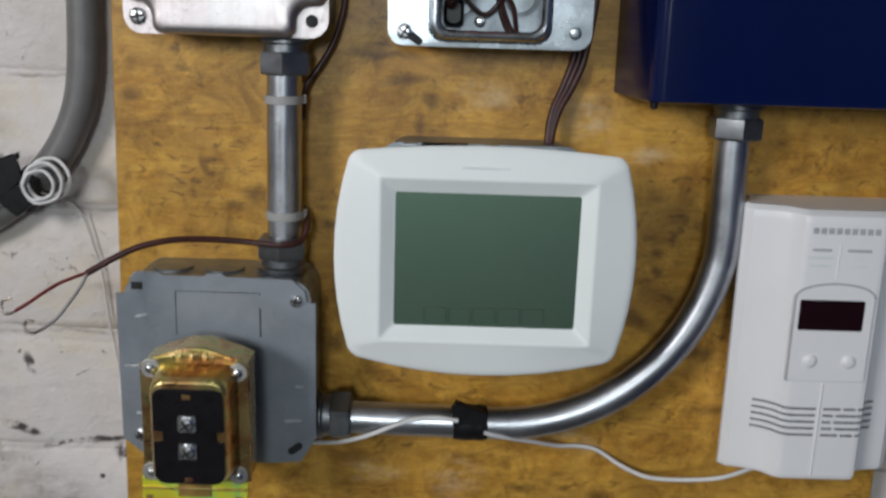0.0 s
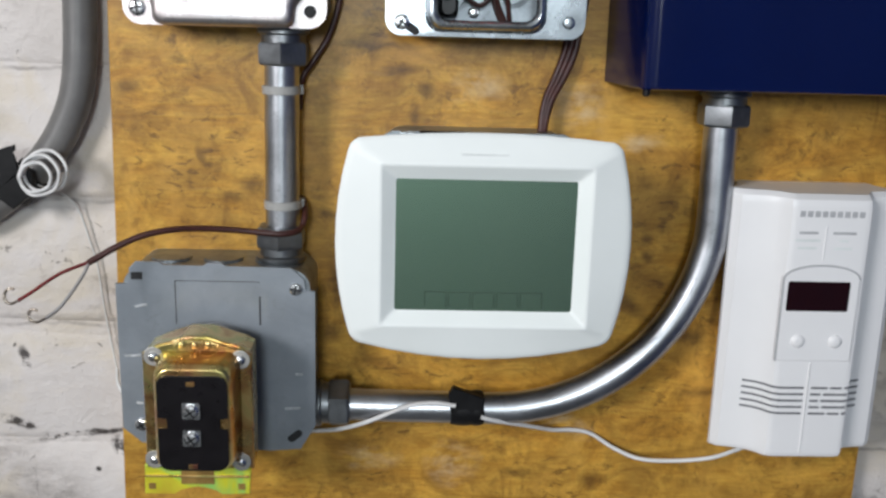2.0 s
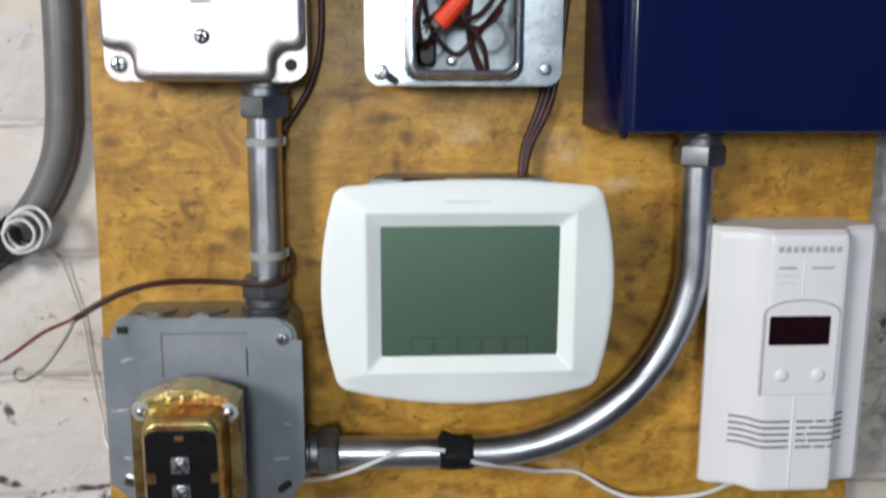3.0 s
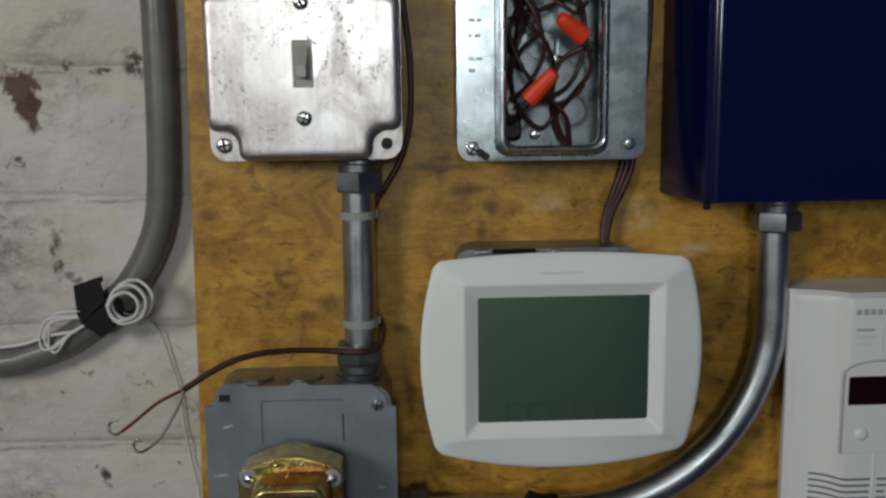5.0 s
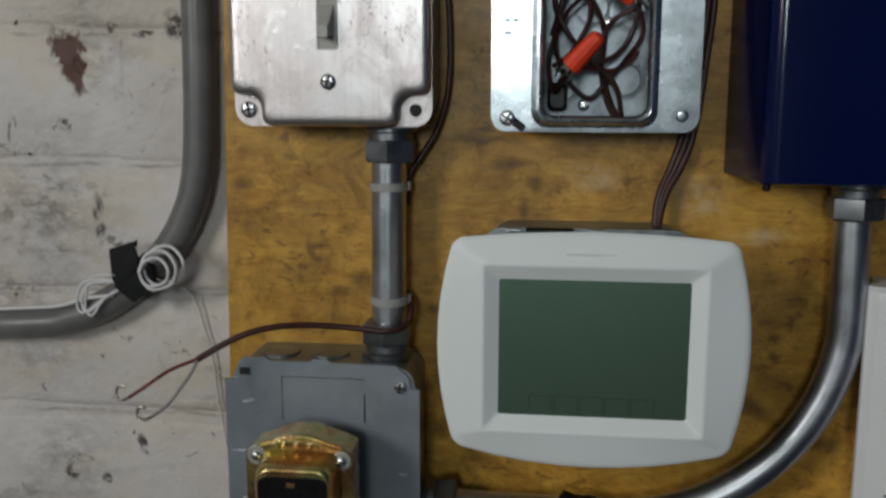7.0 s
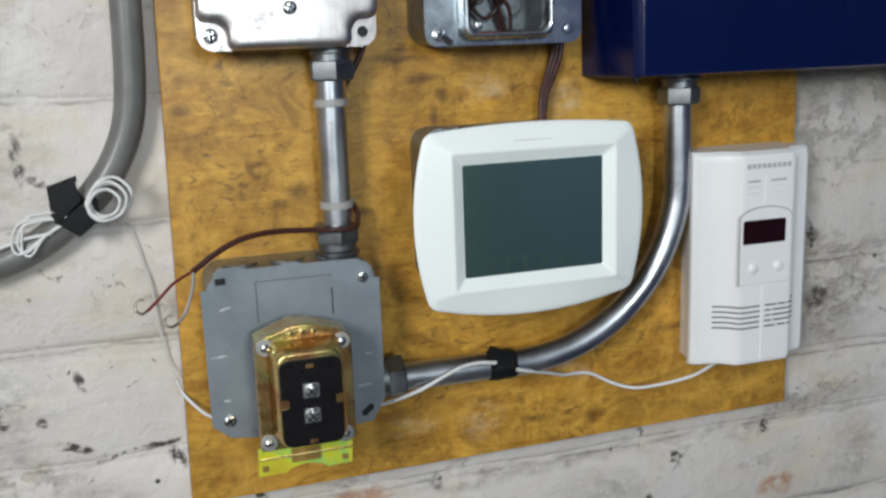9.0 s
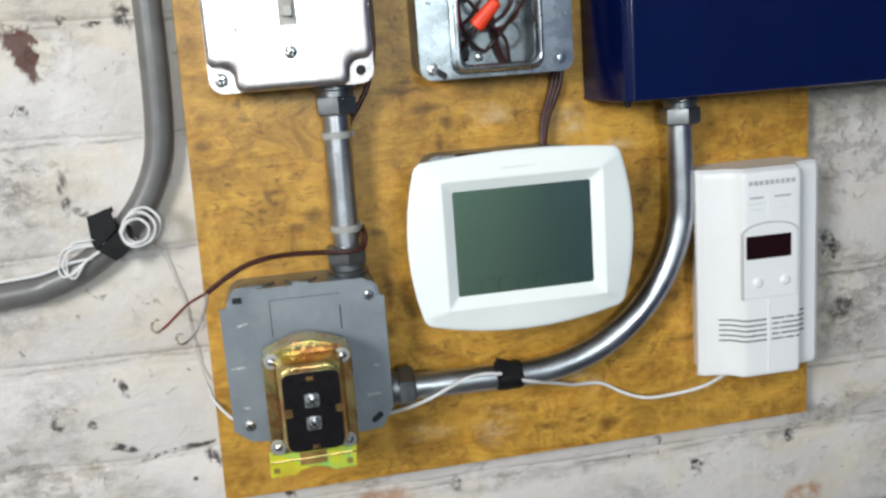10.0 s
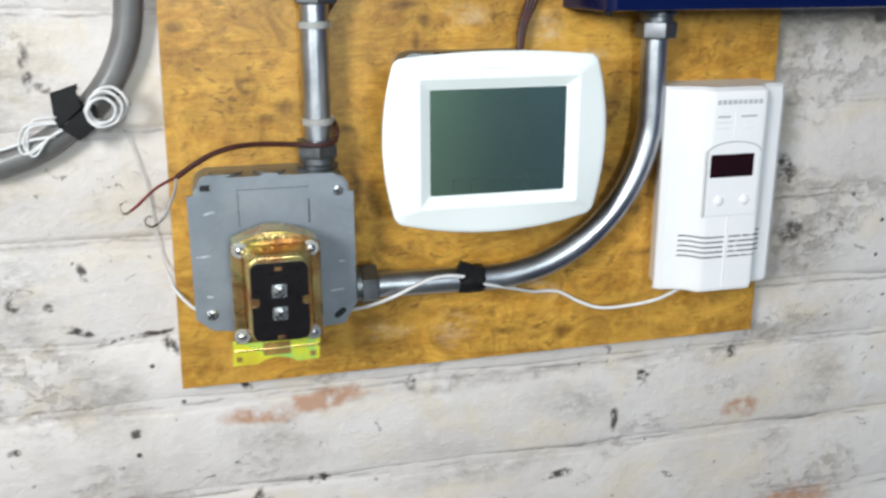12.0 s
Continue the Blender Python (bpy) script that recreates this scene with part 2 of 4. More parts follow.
KNOTS = [(-0.155, 0.033, 0.002, 0.006, 20), (-0.152, 0.028, 0.003, 0.002, 0), (-0.138, 0.009, 0.007, 0.0025, 6), (-0.128, 0.016, 0.005, 0.005, 30),
         (0.1, -0.012, 0.003, 0.003, 0), (0.101, -0.022, 0.003, 0.003, 0), (0.145, -0.105, 0.016, 0.003, 8), (0.076, -0.165, 0.006, 0.005, 0),
         (-0.045, 0.082, 0.012, 0.0025, 5), (-0.03, 0.072, 0.004, 0.004, 0), (-0.036, 0.058, 0.003, 0.006, 0), (-0.058, 0.095, 0.02, 0.002, 0),
         (-0.085, 0.0, 0.004, 0.003, 0), (0.03, -0.16, 0.006, 0.003, 0), (-0.08, -0.04, 0.004, 0.012, 0), (-0.083, -0.07, 0.006, 0.006, 0),
         (-0.195, 0.07, 0.006, 0.003, 0), (-0.165, 0.085, 0.004, 0.002, 0), (0.13, -0.07, 0.008, 0.004, 0), (0.09, -0.05, 0.004, 0.012, 60)]
PALE = [(0.056, 0.064, 0.01, 0.012, 40), (0.06, -0.128, 0.012, 0.005, -20), (0.09, 0.045, 0.012, 0.004, 0), (-0.01, -0.155, 0.01, 0.01, 0),
        (0.0, 0.075, 0.012, 0.006, 0), (-0.06, -0.15, 0.012, 0.006, 0)]


def mat_metal(name, base, rough, spangle=0.0, scale=90.0, stretch=(1, 1, 1), dark=None, bump_by=0.05, metal=1.0, stains=0.0):
    m, t, b = nodes_of(name)
    p = pos(t, stretch)
    n = noise_tex(t, p, scale, 5, 0.65, 0.4)
    lo = tuple(c * (1 - spangle) for c in base)
    hi = tuple(min(1, c * (1 + spangle * 0.6)) for c in base)
    col = ramp(t, n, [(0.35, lo), (0.65, hi)])
    if dark:
        pit = noise_tex(t, p, scale * 3.4, 5, 0.75, 1.0)
        zone = noise_tex(t, p, 20, 3)
        spots = math_node(t, "MULTIPLY", ramp(t, pit, [(0.56, 0.0), (0.63, 1.0)]), ramp(t, zone, [(0.42, 0.1), (0.6, 1.0)]))
        col = mix(t, math_node(t, "MULTIPLY", spots, stains or 0.7), col, dark)
    t.links.new(col, b.inputs["Base Color"])
    setv(b, Metallic=metal)
    r = noise_tex(t, p, scale * 0.6, 4)
    t.links.new(ramp(t, r, [(0.3, rough * 0.8), (0.7, min(1.0, rough * 1.3))]), b.inputs["Roughness"])
    bump(t, b, n, bump_by, 0.0006)
    return m


def mat_plain(name, base, rough, var=0.08, scale=60.0, coat=0.0, bump_by=0.05, metal=0.0, spec=0.5, fine=700.0):
    m, t, b = nodes_of(name)
    p = pos(t)
    n = noise_tex(t, p, scale, 4, 0.6)
    lo = tuple(c * (1 - var) for c in base)
    hi = tuple(min(1, c * (1 + var)) for c in base)
    t.links.new(ramp(t, n, [(0.35, lo), (0.65, hi)]), b.inputs["Base Color"])
    t.links.new(ramp(t, noise_tex(t, p, scale * 2.3, 3), [(0.3, rough * 0.85), (0.7, min(1.0, rough * 1.2))]), b.inputs["Roughness"])
    setv(b, Metallic=metal, Specular_IOR_Level=spec, Coat_Weight=coat, Coat_Roughness=0.12)
    bump(t, b, noise_tex(t, p, fine, 3), bump_by, 0.0004)
    return m


def mat_cover():
    """Weathered galvanised sheet: streaks down the face, dense fine pits, dull and bright patches."""
    m, t, b = nodes_of("pitted_galvanised_cover")
    p = pos(t)
    cloud = noise_tex(t, pos(t, (34, 34, 22)), 1.0, 6, 0.68, 0.8)
    col = ramp(t, cloud, [(0.32, (0.42, 0.375, 0.37)), (0.5, (0.58, 0.53, 0.525)), (0.68, (0.69, 0.66, 0.66))])
    streak = noise_tex(t, pos(t, (420, 420, 18)), 1.0, 4, 0.6)
    col = mix(t, 0.10, col, ramp(t, streak, [(0.35, 0.25), (0.65, 0.9)]), "OVERLAY")
    pit = noise_tex(t, pos(t, (330, 330, 260)), 1.0, 5, 0.78, 1.2)
    zone = noise_tex(t, p, 26, 4, 0.65)
    pits = math_node(t, "MULTIPLY", ramp(t, pit, [(0.555, 0.0), (0.63, 1.0)]), ramp(t, zone, [(0.40, 0.05), (0.60, 1.0)]))
    rust = math_node(t, "MULTIPLY", ramp(t, noise_tex(t, p, 120, 5, 0.75, 1.4), [(0.64, 0.0), (0.70, 1.0)]), ramp(t, noise_tex(t, p, 33, 3), [(0.5, 0.0), (0.6, 1.0)]))
    col = mix(t, math_node(t, "MULTIPLY", pits, 0.85), col, (0.10, 0.09, 0.09))
    col = mix(t, rust, col, (0.06, 0.045, 0.04))
    t.links.new(col, b.inputs["Base Color"])
    t.links.new(math_node(t, "SUBTRACT", 1.0, math_node(t, "MULTIPLY", rust, 0.8)), b.inputs["Metallic"])
    t.links.new(ramp(t, cloud, [(0.3, 0.44), (0.7, 0.28)]), b.inputs["Roughness"])
    bump(t, b, math_node(t, "MULTIPLY_ADD", pits, -0.5, cloud), 0.16, 0.0008)
    return m


def mat_chromate():
    m, t, b = nodes_of("yellow_chromate_zinc")
    p = pos(t, (1, 1, 1))
    n = noise_tex(t, p, 34, 3, 0.5, 1.6)
    col = ramp(t, n, [(0.28, (0.36, 0.15, 0.10)), (0.42, (0.52, 0.31, 0.12)), (0.52, (0.64, 0.47, 0.20)), (0.62, (0.48, 0.43, 0.16)), (0.74, (0.50, 0.26, 0.19))])
    t.links.new(col, b.inputs["Base Color"])
    setv(b, Metallic=1.0)
    t.links.new(ramp(t, noise_tex(t, p, 80, 4), [(0.3, 0.22), (0.7, 0.36)]), b.inputs["Roughness"])
    bump(t, b, noise_tex(t, p, 200, 4), 0.06, 0.0006)
    return m


def mat_foot():
    m, t, b = nodes_of("bright_yellow_green_chromate")
    p = pos(t)
    n = noise_tex(t, p, 45, 3, 0.5, 1.0)
    t.links.new(ramp(t, n, [(0.3, (0.75, 0.55, 0.05)), (0.5, (0.72, 0.72, 0.04)), (0.7, (0.35, 0.68, 0.16))]), b.inputs["Base Color"])
    setv(b, Metallic=0.45)
    t.links.new(ramp(t, noise_tex(t, p, 90, 3), [(0.3, 0.3), (0.7, 0.5)]), b.inputs["Roughness"])
    return m


def mat_lcd():
    """A reflective liquid crystal panel: a green-tinted satin mirror behind dull glass."""
    m, t, b = nodes_of("unlit_lcd_panel")
    p = pos(t)
    n = noise_tex(t, p, 12, 3)
    t.links.new(ramp(t, n, [(0.3, (0.34, 0.535, 0.395)), (0.7, (0.37, 0.56, 0.42))]), b.inputs["Base Color"])
    setv(b, Metallic=0.95, Roughness=0.17)
    return m


def mat_enamel():
    m, t, b = nodes_of("dark_blue_enamel")
    p = pos(t)
    t.links.new(ramp(t, noise_tex(t, p, 30, 3), [(0.3, (0.0008, 0.0044, 0.040)), (0.7, (0.0009, 0.0050, 0.045))]), b.inputs["Base Color"])
    setv(b, Roughness=0.13, Specular_IOR_Level=0.5)
    bump(t, b, noise_tex(t, p, 420, 2), 0.03, 0.0003)
    return m


M_BRICK = mat_brick_paint()
M_PLY = mat_plywood()
M_PLY_EDGE = mat_plain("plywood_edge", (0.3, 0.17, 0.06), 0.7, 0.35, 160, bump_by=0.3)
M_COVER = mat_cover()
M_GALV = mat_metal("galvanised_steel", (0.56, 0.61, 0.645), 0.25, 0.26, 75, dark=(0.2, 0.21, 0.22), bump_by=0.1, stains=0.5)
M_GALV_DARK = mat_metal("dull_darkened_galvanised_box", (0.31, 0.34, 0.365), 0.42, 0.25, 70, dark=(0.1, 0.1, 0.1), bump_by=0.12)
M_EMT = mat_metal("emt_conduit_steel", (0.46, 0.475, 0.50), 0.34, 0.12, 60, (1, 1, 1), dark=(0.16, 0.16, 0.17), bump_by=0.05, stains=0.4)
M_CAST = mat_metal("die_cast_connector", (0.22, 0.23, 0.24), 0.4, 0.15, 120, dark=(0.15, 0.15, 0.15), bump_by=0.12, stains=0.5)
M_PLATE = mat_metal("grey_zinc_plate", (0.26, 0.285, 0.315), 0.5, 0.10, 40, dark=(0.2, 0.21, 0.22), bump_by=0.05, metal=0.65, stains=0.35)
M_SCREW = mat_metal("zinc_screw", (0.72, 0.73, 0.74), 0.24, 0.1, 200, bump_by=0.05)
M_WASHER = mat_metal("dull_washer", (0.42, 0.41, 0.39), 0.55, 0.12, 200)
# near-black that paints the shade of screw slots, holes and grooves
M_DARK = mat_plain("recess_shade", (0.012, 0.012, 0.013), 0.7)
M_GREY_PAINT = mat_plain("grey_painted_conduit", (0.135, 0.13, 0.125), 0.42, 0.14, 45, coat=0.1, bump_by=0.12)
M_WHITE = mat_plain("white_thermostat_plastic", (0.79, 0.82, 0.80), 0.42, 0.02, 18, bump_by=0.06)
M_WHITE_CO = mat_plain("white_alarm_plastic", (0.78, 0.77, 0.77), 0.36, 0.02, 18, bump_by=0.05)
M_LCD = mat_lcd()
M_GOLD = mat_chromate()
M_BRONZE = mat_plain("dull_bronze_chromate", (0.34, 0.21, 0.06), 0.4, 0.25, 120, metal=0.5)
M_LCD_MARK = mat_plain("faint_lcd_segment", (0.032, 0.058, 0.038), 0.4)
M_WINDOW = mat_plain("dark_red_display_window", (0.012, 0.002, 0.002), 0.12, 0.1)
M_BLACK = mat_plain("black_bakelite", (0.007, 0.006, 0.007), 0.3, 0.2, 80, bump_by=0.05, spec=0.25)
M_TAPE = mat_plain("black_vinyl_tape", (0.006, 0.006, 0.0065), 0.5, 0.25, 120, bump_by=0.3, fine=260, spec=0.22)
M_BLUE = mat_enamel()
M_BROWN = mat_plain("brown_cable_jacket", (0.048, 0.014, 0.011), 0.42, 0.3, 150)
M_DARKWIRE = mat_plain("dark_brown_conductor", (0.048, 0.019, 0.016), 0.36, 0.3, 150)
M_RED = mat_plain("red_conductor", (0.17, 0.022, 0.022), 0.4, 0.15, 150)
M_WIRE_WHITE = mat_plain("white_wire_jacket", (0.64, 0.63, 0.62), 0.45, 0.06, 120)
M_WIRE_PALE = mat_plain("pale_dusty_wire", (0.55, 0.54, 0.52), 0.5, 0.1, 120)
M_WIRE_GREY = mat_plain("thin_grey_wire", (0.36, 0.34, 0.33), 0.5, 0.1, 120)
M_COPPER = mat_metal("bare_tinned_copper", (0.42, 0.36, 0.30), 0.3, 0.1, 300)
M_NUT = mat_plain("orange_red_wire_nut", (0.80, 0.052, 0.012), 0.4, 0.08, 100, coat=0.15)
M_TIE = mat_plain("translucent_nylon_tie", (0.32, 0.315, 0.30), 0.4, 0.08, 100)
M_TOGGLE = mat_plain("ivory_grey_toggle", (0.40, 0.385, 0.35), 0.42, 0.06, 80)
M_GREYINK = mat_plain("pale_grey_print", (0.42, 0.42, 0.43), 0.5)
M_FAINT = mat_plain("very_faint_print", (0.71, 0.735, 0.72), 0.5)
M_SCRATCH = mat_plain("bright_scratched_zinc", (0.5, 0.52, 0.54), 0.45, 0.3, 300, metal=0.3)
# grey that paints the shade inside vent openings
M_SLOT = mat_plain("vent_slot_shade", (0.16, 0.16, 0.17), 0.6)
M_FLOOR = mat_plain("concrete_floor", (0.12, 0.118, 0.115), 0.8, 0.2, 6, bump_by=0.3)
# for the added east wall: dark blue, to darken what the display mirrors
M_ROOM_DARK = mat_plain("added_dark_reflection_wall", (0.022, 0.034, 0.10), 0.8, 0.1, 4, bump_by=0.2)
# pale enough that the unseen back wall brightens the display's reflection
M_ROOM = mat_plain("plain_painted_masonry", (0.34, 0.335, 0.325), 0.8, 0.1, 4, bump_by=0.2)


# ---- mesh helpers ----
def thing(name, at, label, category, group="", kind=""):
    e = new(name)
    e.empty_display_size = 0.02
    e.location = at
    return tagged(e, label, category, group, kind)


def part(name, bm, material, parent, label="", smooth=35):
    """Links a bmesh, made in world coordinates, as one mesh under a thing or a part."""
    top = parent
    while top is not None and top.parent is not None:
        top = top.parent
    if top is not None:
        bmesh.ops.translate(bm, verts=bm.verts, vec=-Vector(top.location))
    bmesh.ops.recalc_face_normals(bm, faces=bm.faces)
    me = bpy.data.meshes.new(name)
    bm.to_mesh(me)
    bm.free()
    me.materials.append(material)
    if smooth:
        me.shade_smooth()
        me.set_sharp_from_angle(angle=radians(smooth))
    ob = new(name, me)
    if smooth:
        ob.modifiers.new("weighted_normal", "WEIGHTED_NORMAL").keep_sharp = True
    if parent is not None:
        ob.parent = parent
    if label:
        ob["label"] = label
    return ob


def slab(x0, x1, y0, y1, z0, z1, bevel=0.0, seg=2, bm=None):
    bm = bm or bmesh.new()
    r = bmesh.ops.create_cube(bm, size=1.0, matrix=Matrix.Translation(((x0 + x1) / 2, (y0 + y1) / 2, (z0 + z1) / 2)) @ Matrix.Diagonal((x1 - x0, y1 - y0, z1 - z0, 1)))
    if bevel:
        es = list({e for v in r["verts"] for e in v.link_edges})
        bmesh.ops.bevel(bm, geom=es, offset=bevel, segments=seg, affect="EDGES", profile=0.6)
    return bm


def loft(rings, cap_back=True, cap_front=True, bm=None):
    """Skins closed rings of equal length, each a list of (x, y, z)."""
    bm = bm or bmesh.new()
    vs = [[bm.verts.new(p) for p in ring] for ring in rings]
    n = len(vs[0])
    for a, b in zip(vs, vs[1:]):
        for k in range(n):
            bm.faces.new((a[k], a[(k + 1) % n], b[(k + 1) % n], b[k]))
    if cap_back:
        bm.faces.new(vs[0])
    if cap_front:
        bm.faces.new(vs[-1][::-1])
    return bm


def rrect(cx, cz, hx, hz, r, y, seg=6, bow=(0, 0)):
    """A rounded rectangle in the plane y; bow swells the sides and the top and bottom."""
    pts = []
    r = min(r, hx * 0.999, hz * 0.999)
    for sx, sz, a0 in ((1, 1, 0), (-1, 1, 90), (-1, -1, 180), (1, -1, 270)):
        for k in range(seg + 1):
            a = radians(a0 + 90 * k / seg)
            pts.append([cx + sx * (hx - r) + r * math.cos(a), cz + sz * (hz - r) + r * math.sin(a)])
    if bow != (0, 0):
        dense = []
        for (x, z), (u, w) in zip(pts, pts[1:] + pts[:1]):
            steps = 8 if math.hypot(u - x, w - z) > hx * 0.5 else 1
            dense += [[x + (u - x) * k / steps, z + (w - z) * k / steps] for k in range(steps)]
        pts = [[x + (x - cx) / hx * bow[0] * (1 - ((z - cz) / hz) ** 2), z + (z - cz) / hz * bow[1 if z > cz else -1] * (1 - ((x - cx) / hx) ** 2)] for x, z in dense]
    return [(x, y, z) for x, z in pts]


def prism(outline, y0, y1, bevel=0.0, seg=2, bm=None):
    """An outline of (x, z) that runs from y0 at the back to y1 in front."""
    bm = bm or bmesh.new()
    a = [bm.verts.new((x, y0, z)) for x, z in outline]
    b = [bm.verts.new((x, y1, z)) for x, z in outline]
    n = len(a)
    for k in range(n):
        bm.faces.new((a[k], a[(k + 1) % n], b[(k + 1) % n], b[k]))
    bm.faces.new(a)
    front = bm.faces.new(b[::-1])
    if bevel:
        bmesh.ops.bevel(bm, geom=list(front.edges), offset=bevel, segments=seg, affect="EDGES", profile=0.5)
    return bm


def smooth_path(pts, steps=8):
    out = []
    ps = [Vector(p) for p in pts]
    ps = [ps[0] * 2 - ps[1]] + ps + [ps[-1] * 2 - ps[-2]]
    for k in range(1, len(ps) - 2):
        a, b, c, d = ps[k - 1 : k + 3]
        for s in range(steps):
            u = s / steps
            out.append(0.5 * ((2 * b) + (c - a) * u + (2 * a - 5 * b + 4 * c - d) * u * u + (3 * b - a - 3 * c + d) * u ** 3))
    out.append(ps[-2])
    return out


def tube(path, r, seg=10, bm=None, flat=None):
    """A round bar along a path; flat=(across, along y) squeezes its section."""
    bm = bm or bmesh.new()
    path = [Vector(p) for p in path]
    rings, up = [], None
    for k, p in enumerate(path):
        d = (path[min(k + 1, len(path) - 1)] - path[max(k - 1, 0)]).normalized()
        if up is None:
            up = d.cross(Vector((0, 1, 0)))
            if up.length < 0.1:
                up = d.cross(Vector((1, 0, 0)))
        up = (up - d * up.dot(d)).normalized()
        side = d.cross(up)
        w, h = flat or (r, r)
        rings.append([p + up * (w * math.cos(2 * math.pi * i / seg)) + side * (h * math.sin(2 * math.pi * i / seg)) for i in range(seg)])
    return loft(rings, bm=bm)


def turned(centre, axis, profile, seg=24, bm=None, rot=0.0):
    """A body of revolution: profile of (distance along the axis, radius)."""
    q = Vector(axis).to_track_quat("Z", "Y").to_matrix()
    rings = []
    for h, r in profile:
        rings.append([Vector(centre) + q @ Vector((r * math.cos(rot + 2 * math.pi * i / seg), r * math.sin(rot + 2 * math.pi * i / seg), h)) for i in range(seg)])
    return loft(rings, bm=bm)


FRONT = (0, -1, 0)


def screw_head(x, y, z, r, parent, turn=30, depth=0.0016, name="screw"):
    """A pan head with a slot, standing on the plane y."""
    s = part(name, turned((x, y, z), FRONT, [(-0.001, r), (depth * 0.45, r), (depth * 0.85, r * 0.8), (depth, r * 0.45)], 18), M_SCREW, parent)
    # dark cross on top of the head, painting the slot's shade
    bm = slab(-r * 0.82, r * 0.82, -0.0002, 0.0002, -r * 0.13, r * 0.13)
    slab(-r * 0.13, r * 0.13, -0.0002, 0.0002, -r * 0.82, r * 0.82, bm=bm)
    bmesh.ops.transform(bm, matrix=Matrix.Translation((x, y - depth - 0.0001, z)) @ Matrix.Rotation(radians(turn), 4, "Y"), verts=bm.verts)
    part("slot", bm, M_DARK, s, smooth=0)
    return s


# ---- the room ----
def structure(name, bm, material, label):
    ob = part(name, bm, material, None, smooth=0)
    return tagged(ob, label, name.split("_")[0], kind="structure")


WALL_Y = 0.016
# unseen floor, ceiling and side walls, added to close the room
structure("floor", slab(-2.0, 0.85, -3.2, 0.25, -1.5, -1.4), M_FLOOR, "worn grey concrete basement floor")
structure("ceiling", slab(-2.0, 0.85, -3.2, 0.25, 1.2, 1.3), M_ROOM, "plain pale basement ceiling")
structure("wall_west", slab(-2.1, -2.0, -3.2, 0.25, -1.5, 1.3), M_ROOM, "plain pale painted masonry wall")
# unseen wall, set close and coloured dark to shape the display's reflection
structure("wall_east", slab(0.85, 0.95, -3.2, 0.25, -1.5, 1.3), M_ROOM_DARK, "unseen dark blue-grey wall added to darken reflections")
structure("wall_south", slab(-2.1, 0.95, -3.3, -3.2, -1.5, 1.3), M_ROOM, "plain pale painted masonry wall")
brick_wall = structure("wall_north", slab(-2.0, 0.85, WALL_Y + 0.0013, 0.25, -1.4, 1.2), M_BRICK, "old brick wall under chipped, stained white paint")

# ---- plywood backboard ----
BX0, BX1, BZ0, BZ1 = -0.206, 0.243, -0.1805, 0.40
board = thing("plywood_board", (0.02, 0.012, -0.18), "stained golden plywood backboard screwed to a white brick wall", "board")
edge = [(BX0 + 0.001, BZ0), (BX1, BZ0 + 0.0005), (BX1 - 0.002, BZ1), (BX0 + 0.004, BZ1)]
edge[0] = (-0.2085, BZ0 - 0.001)
edge[3] = (-0.198, BZ1)
part("face_veneer", prism(edge, 0.0035, 0.0, 0.0006), M_PLY, board)
for k in range(3):
    inset = 0.0004 if k % 2 else 0.0
    ply = [(x + (inset if x < 0 else -inset), z + (inset if z < 0 else -inset)) for x, z in edge]
    part("ply_layer", prism(ply, 0.0035 + 0.004 * (k + 1), 0.0035 + 0.004 * k), M_PLY_EDGE, board, smooth=0)


# ---- steel boxes ----
def box_body(cx, cz, half, y_front, parent, material, open_front=False):
    """A pressed steel box with rounded corners, of sheet with thickness."""
    r = 0.011
    outer = [rrect(cx, cz, half, half, r, 0.0), rrect(cx, cz, half, half, r, y_front)]
    if not open_front:
        return part("box_body", loft(outer), material, parent)
    rings = [outer[0], outer[1], rrect(cx, cz, half - 0.0016, half - 0.0016, r - 0.001, y_front), rrect(cx, cz, half - 0.0016, half - 0.0016, r - 0.001, -0.0025)]
    return part("box_body", loft(rings), material, parent)


def side_knockouts(cx, cz, half, parent):
    for dx in (-0.028, 0.0, 0.028):
        part("knockout", turned((cx + dx, -0.021, cz + half - 0.0012), (0, 0, 1), [(0, 0.0108), (0.0018, 0.0108), (0.0022, 0.009)], 20), M_GALV_DARK, parent)


# raised switch cover with four notched corners
def raised_outline(cx, cz, half, notch, y, grow=0.0, seg=5):
    h = half + grow
    n = notch - grow * 0.4
    r1, r2 = 0.005, 0.008
    pts = []
    for turn in range(4):
        a = turn * math.pi / 2
        loc = []
        for k in range(seg + 1):      # outer round beside the notch
            b = k / seg * math.pi / 2
            loc.append((h - r1 + r1 * math.cos(b), h - n - r1 + r1 * math.sin(b)))
        for k in range(seg + 1):      # inner round of the notch
            b = math.pi * 1.5 - k / seg * math.pi / 2
            loc.append((h - n + r2 + r2 * math.cos(b), h - n + r2 + r2 * math.sin(b)))
        for k in range(seg + 1):
            b = k / seg * math.pi / 2
            loc.append((h - n - r1 + r1 * math.cos(b), h - r1 + r1 * math.sin(b)))
        pts += [(cx + x * math.cos(a) - z * math.sin(a), y, cz + x * math.sin(a) + z * math.cos(a)) for x, z in loc]
    return pts


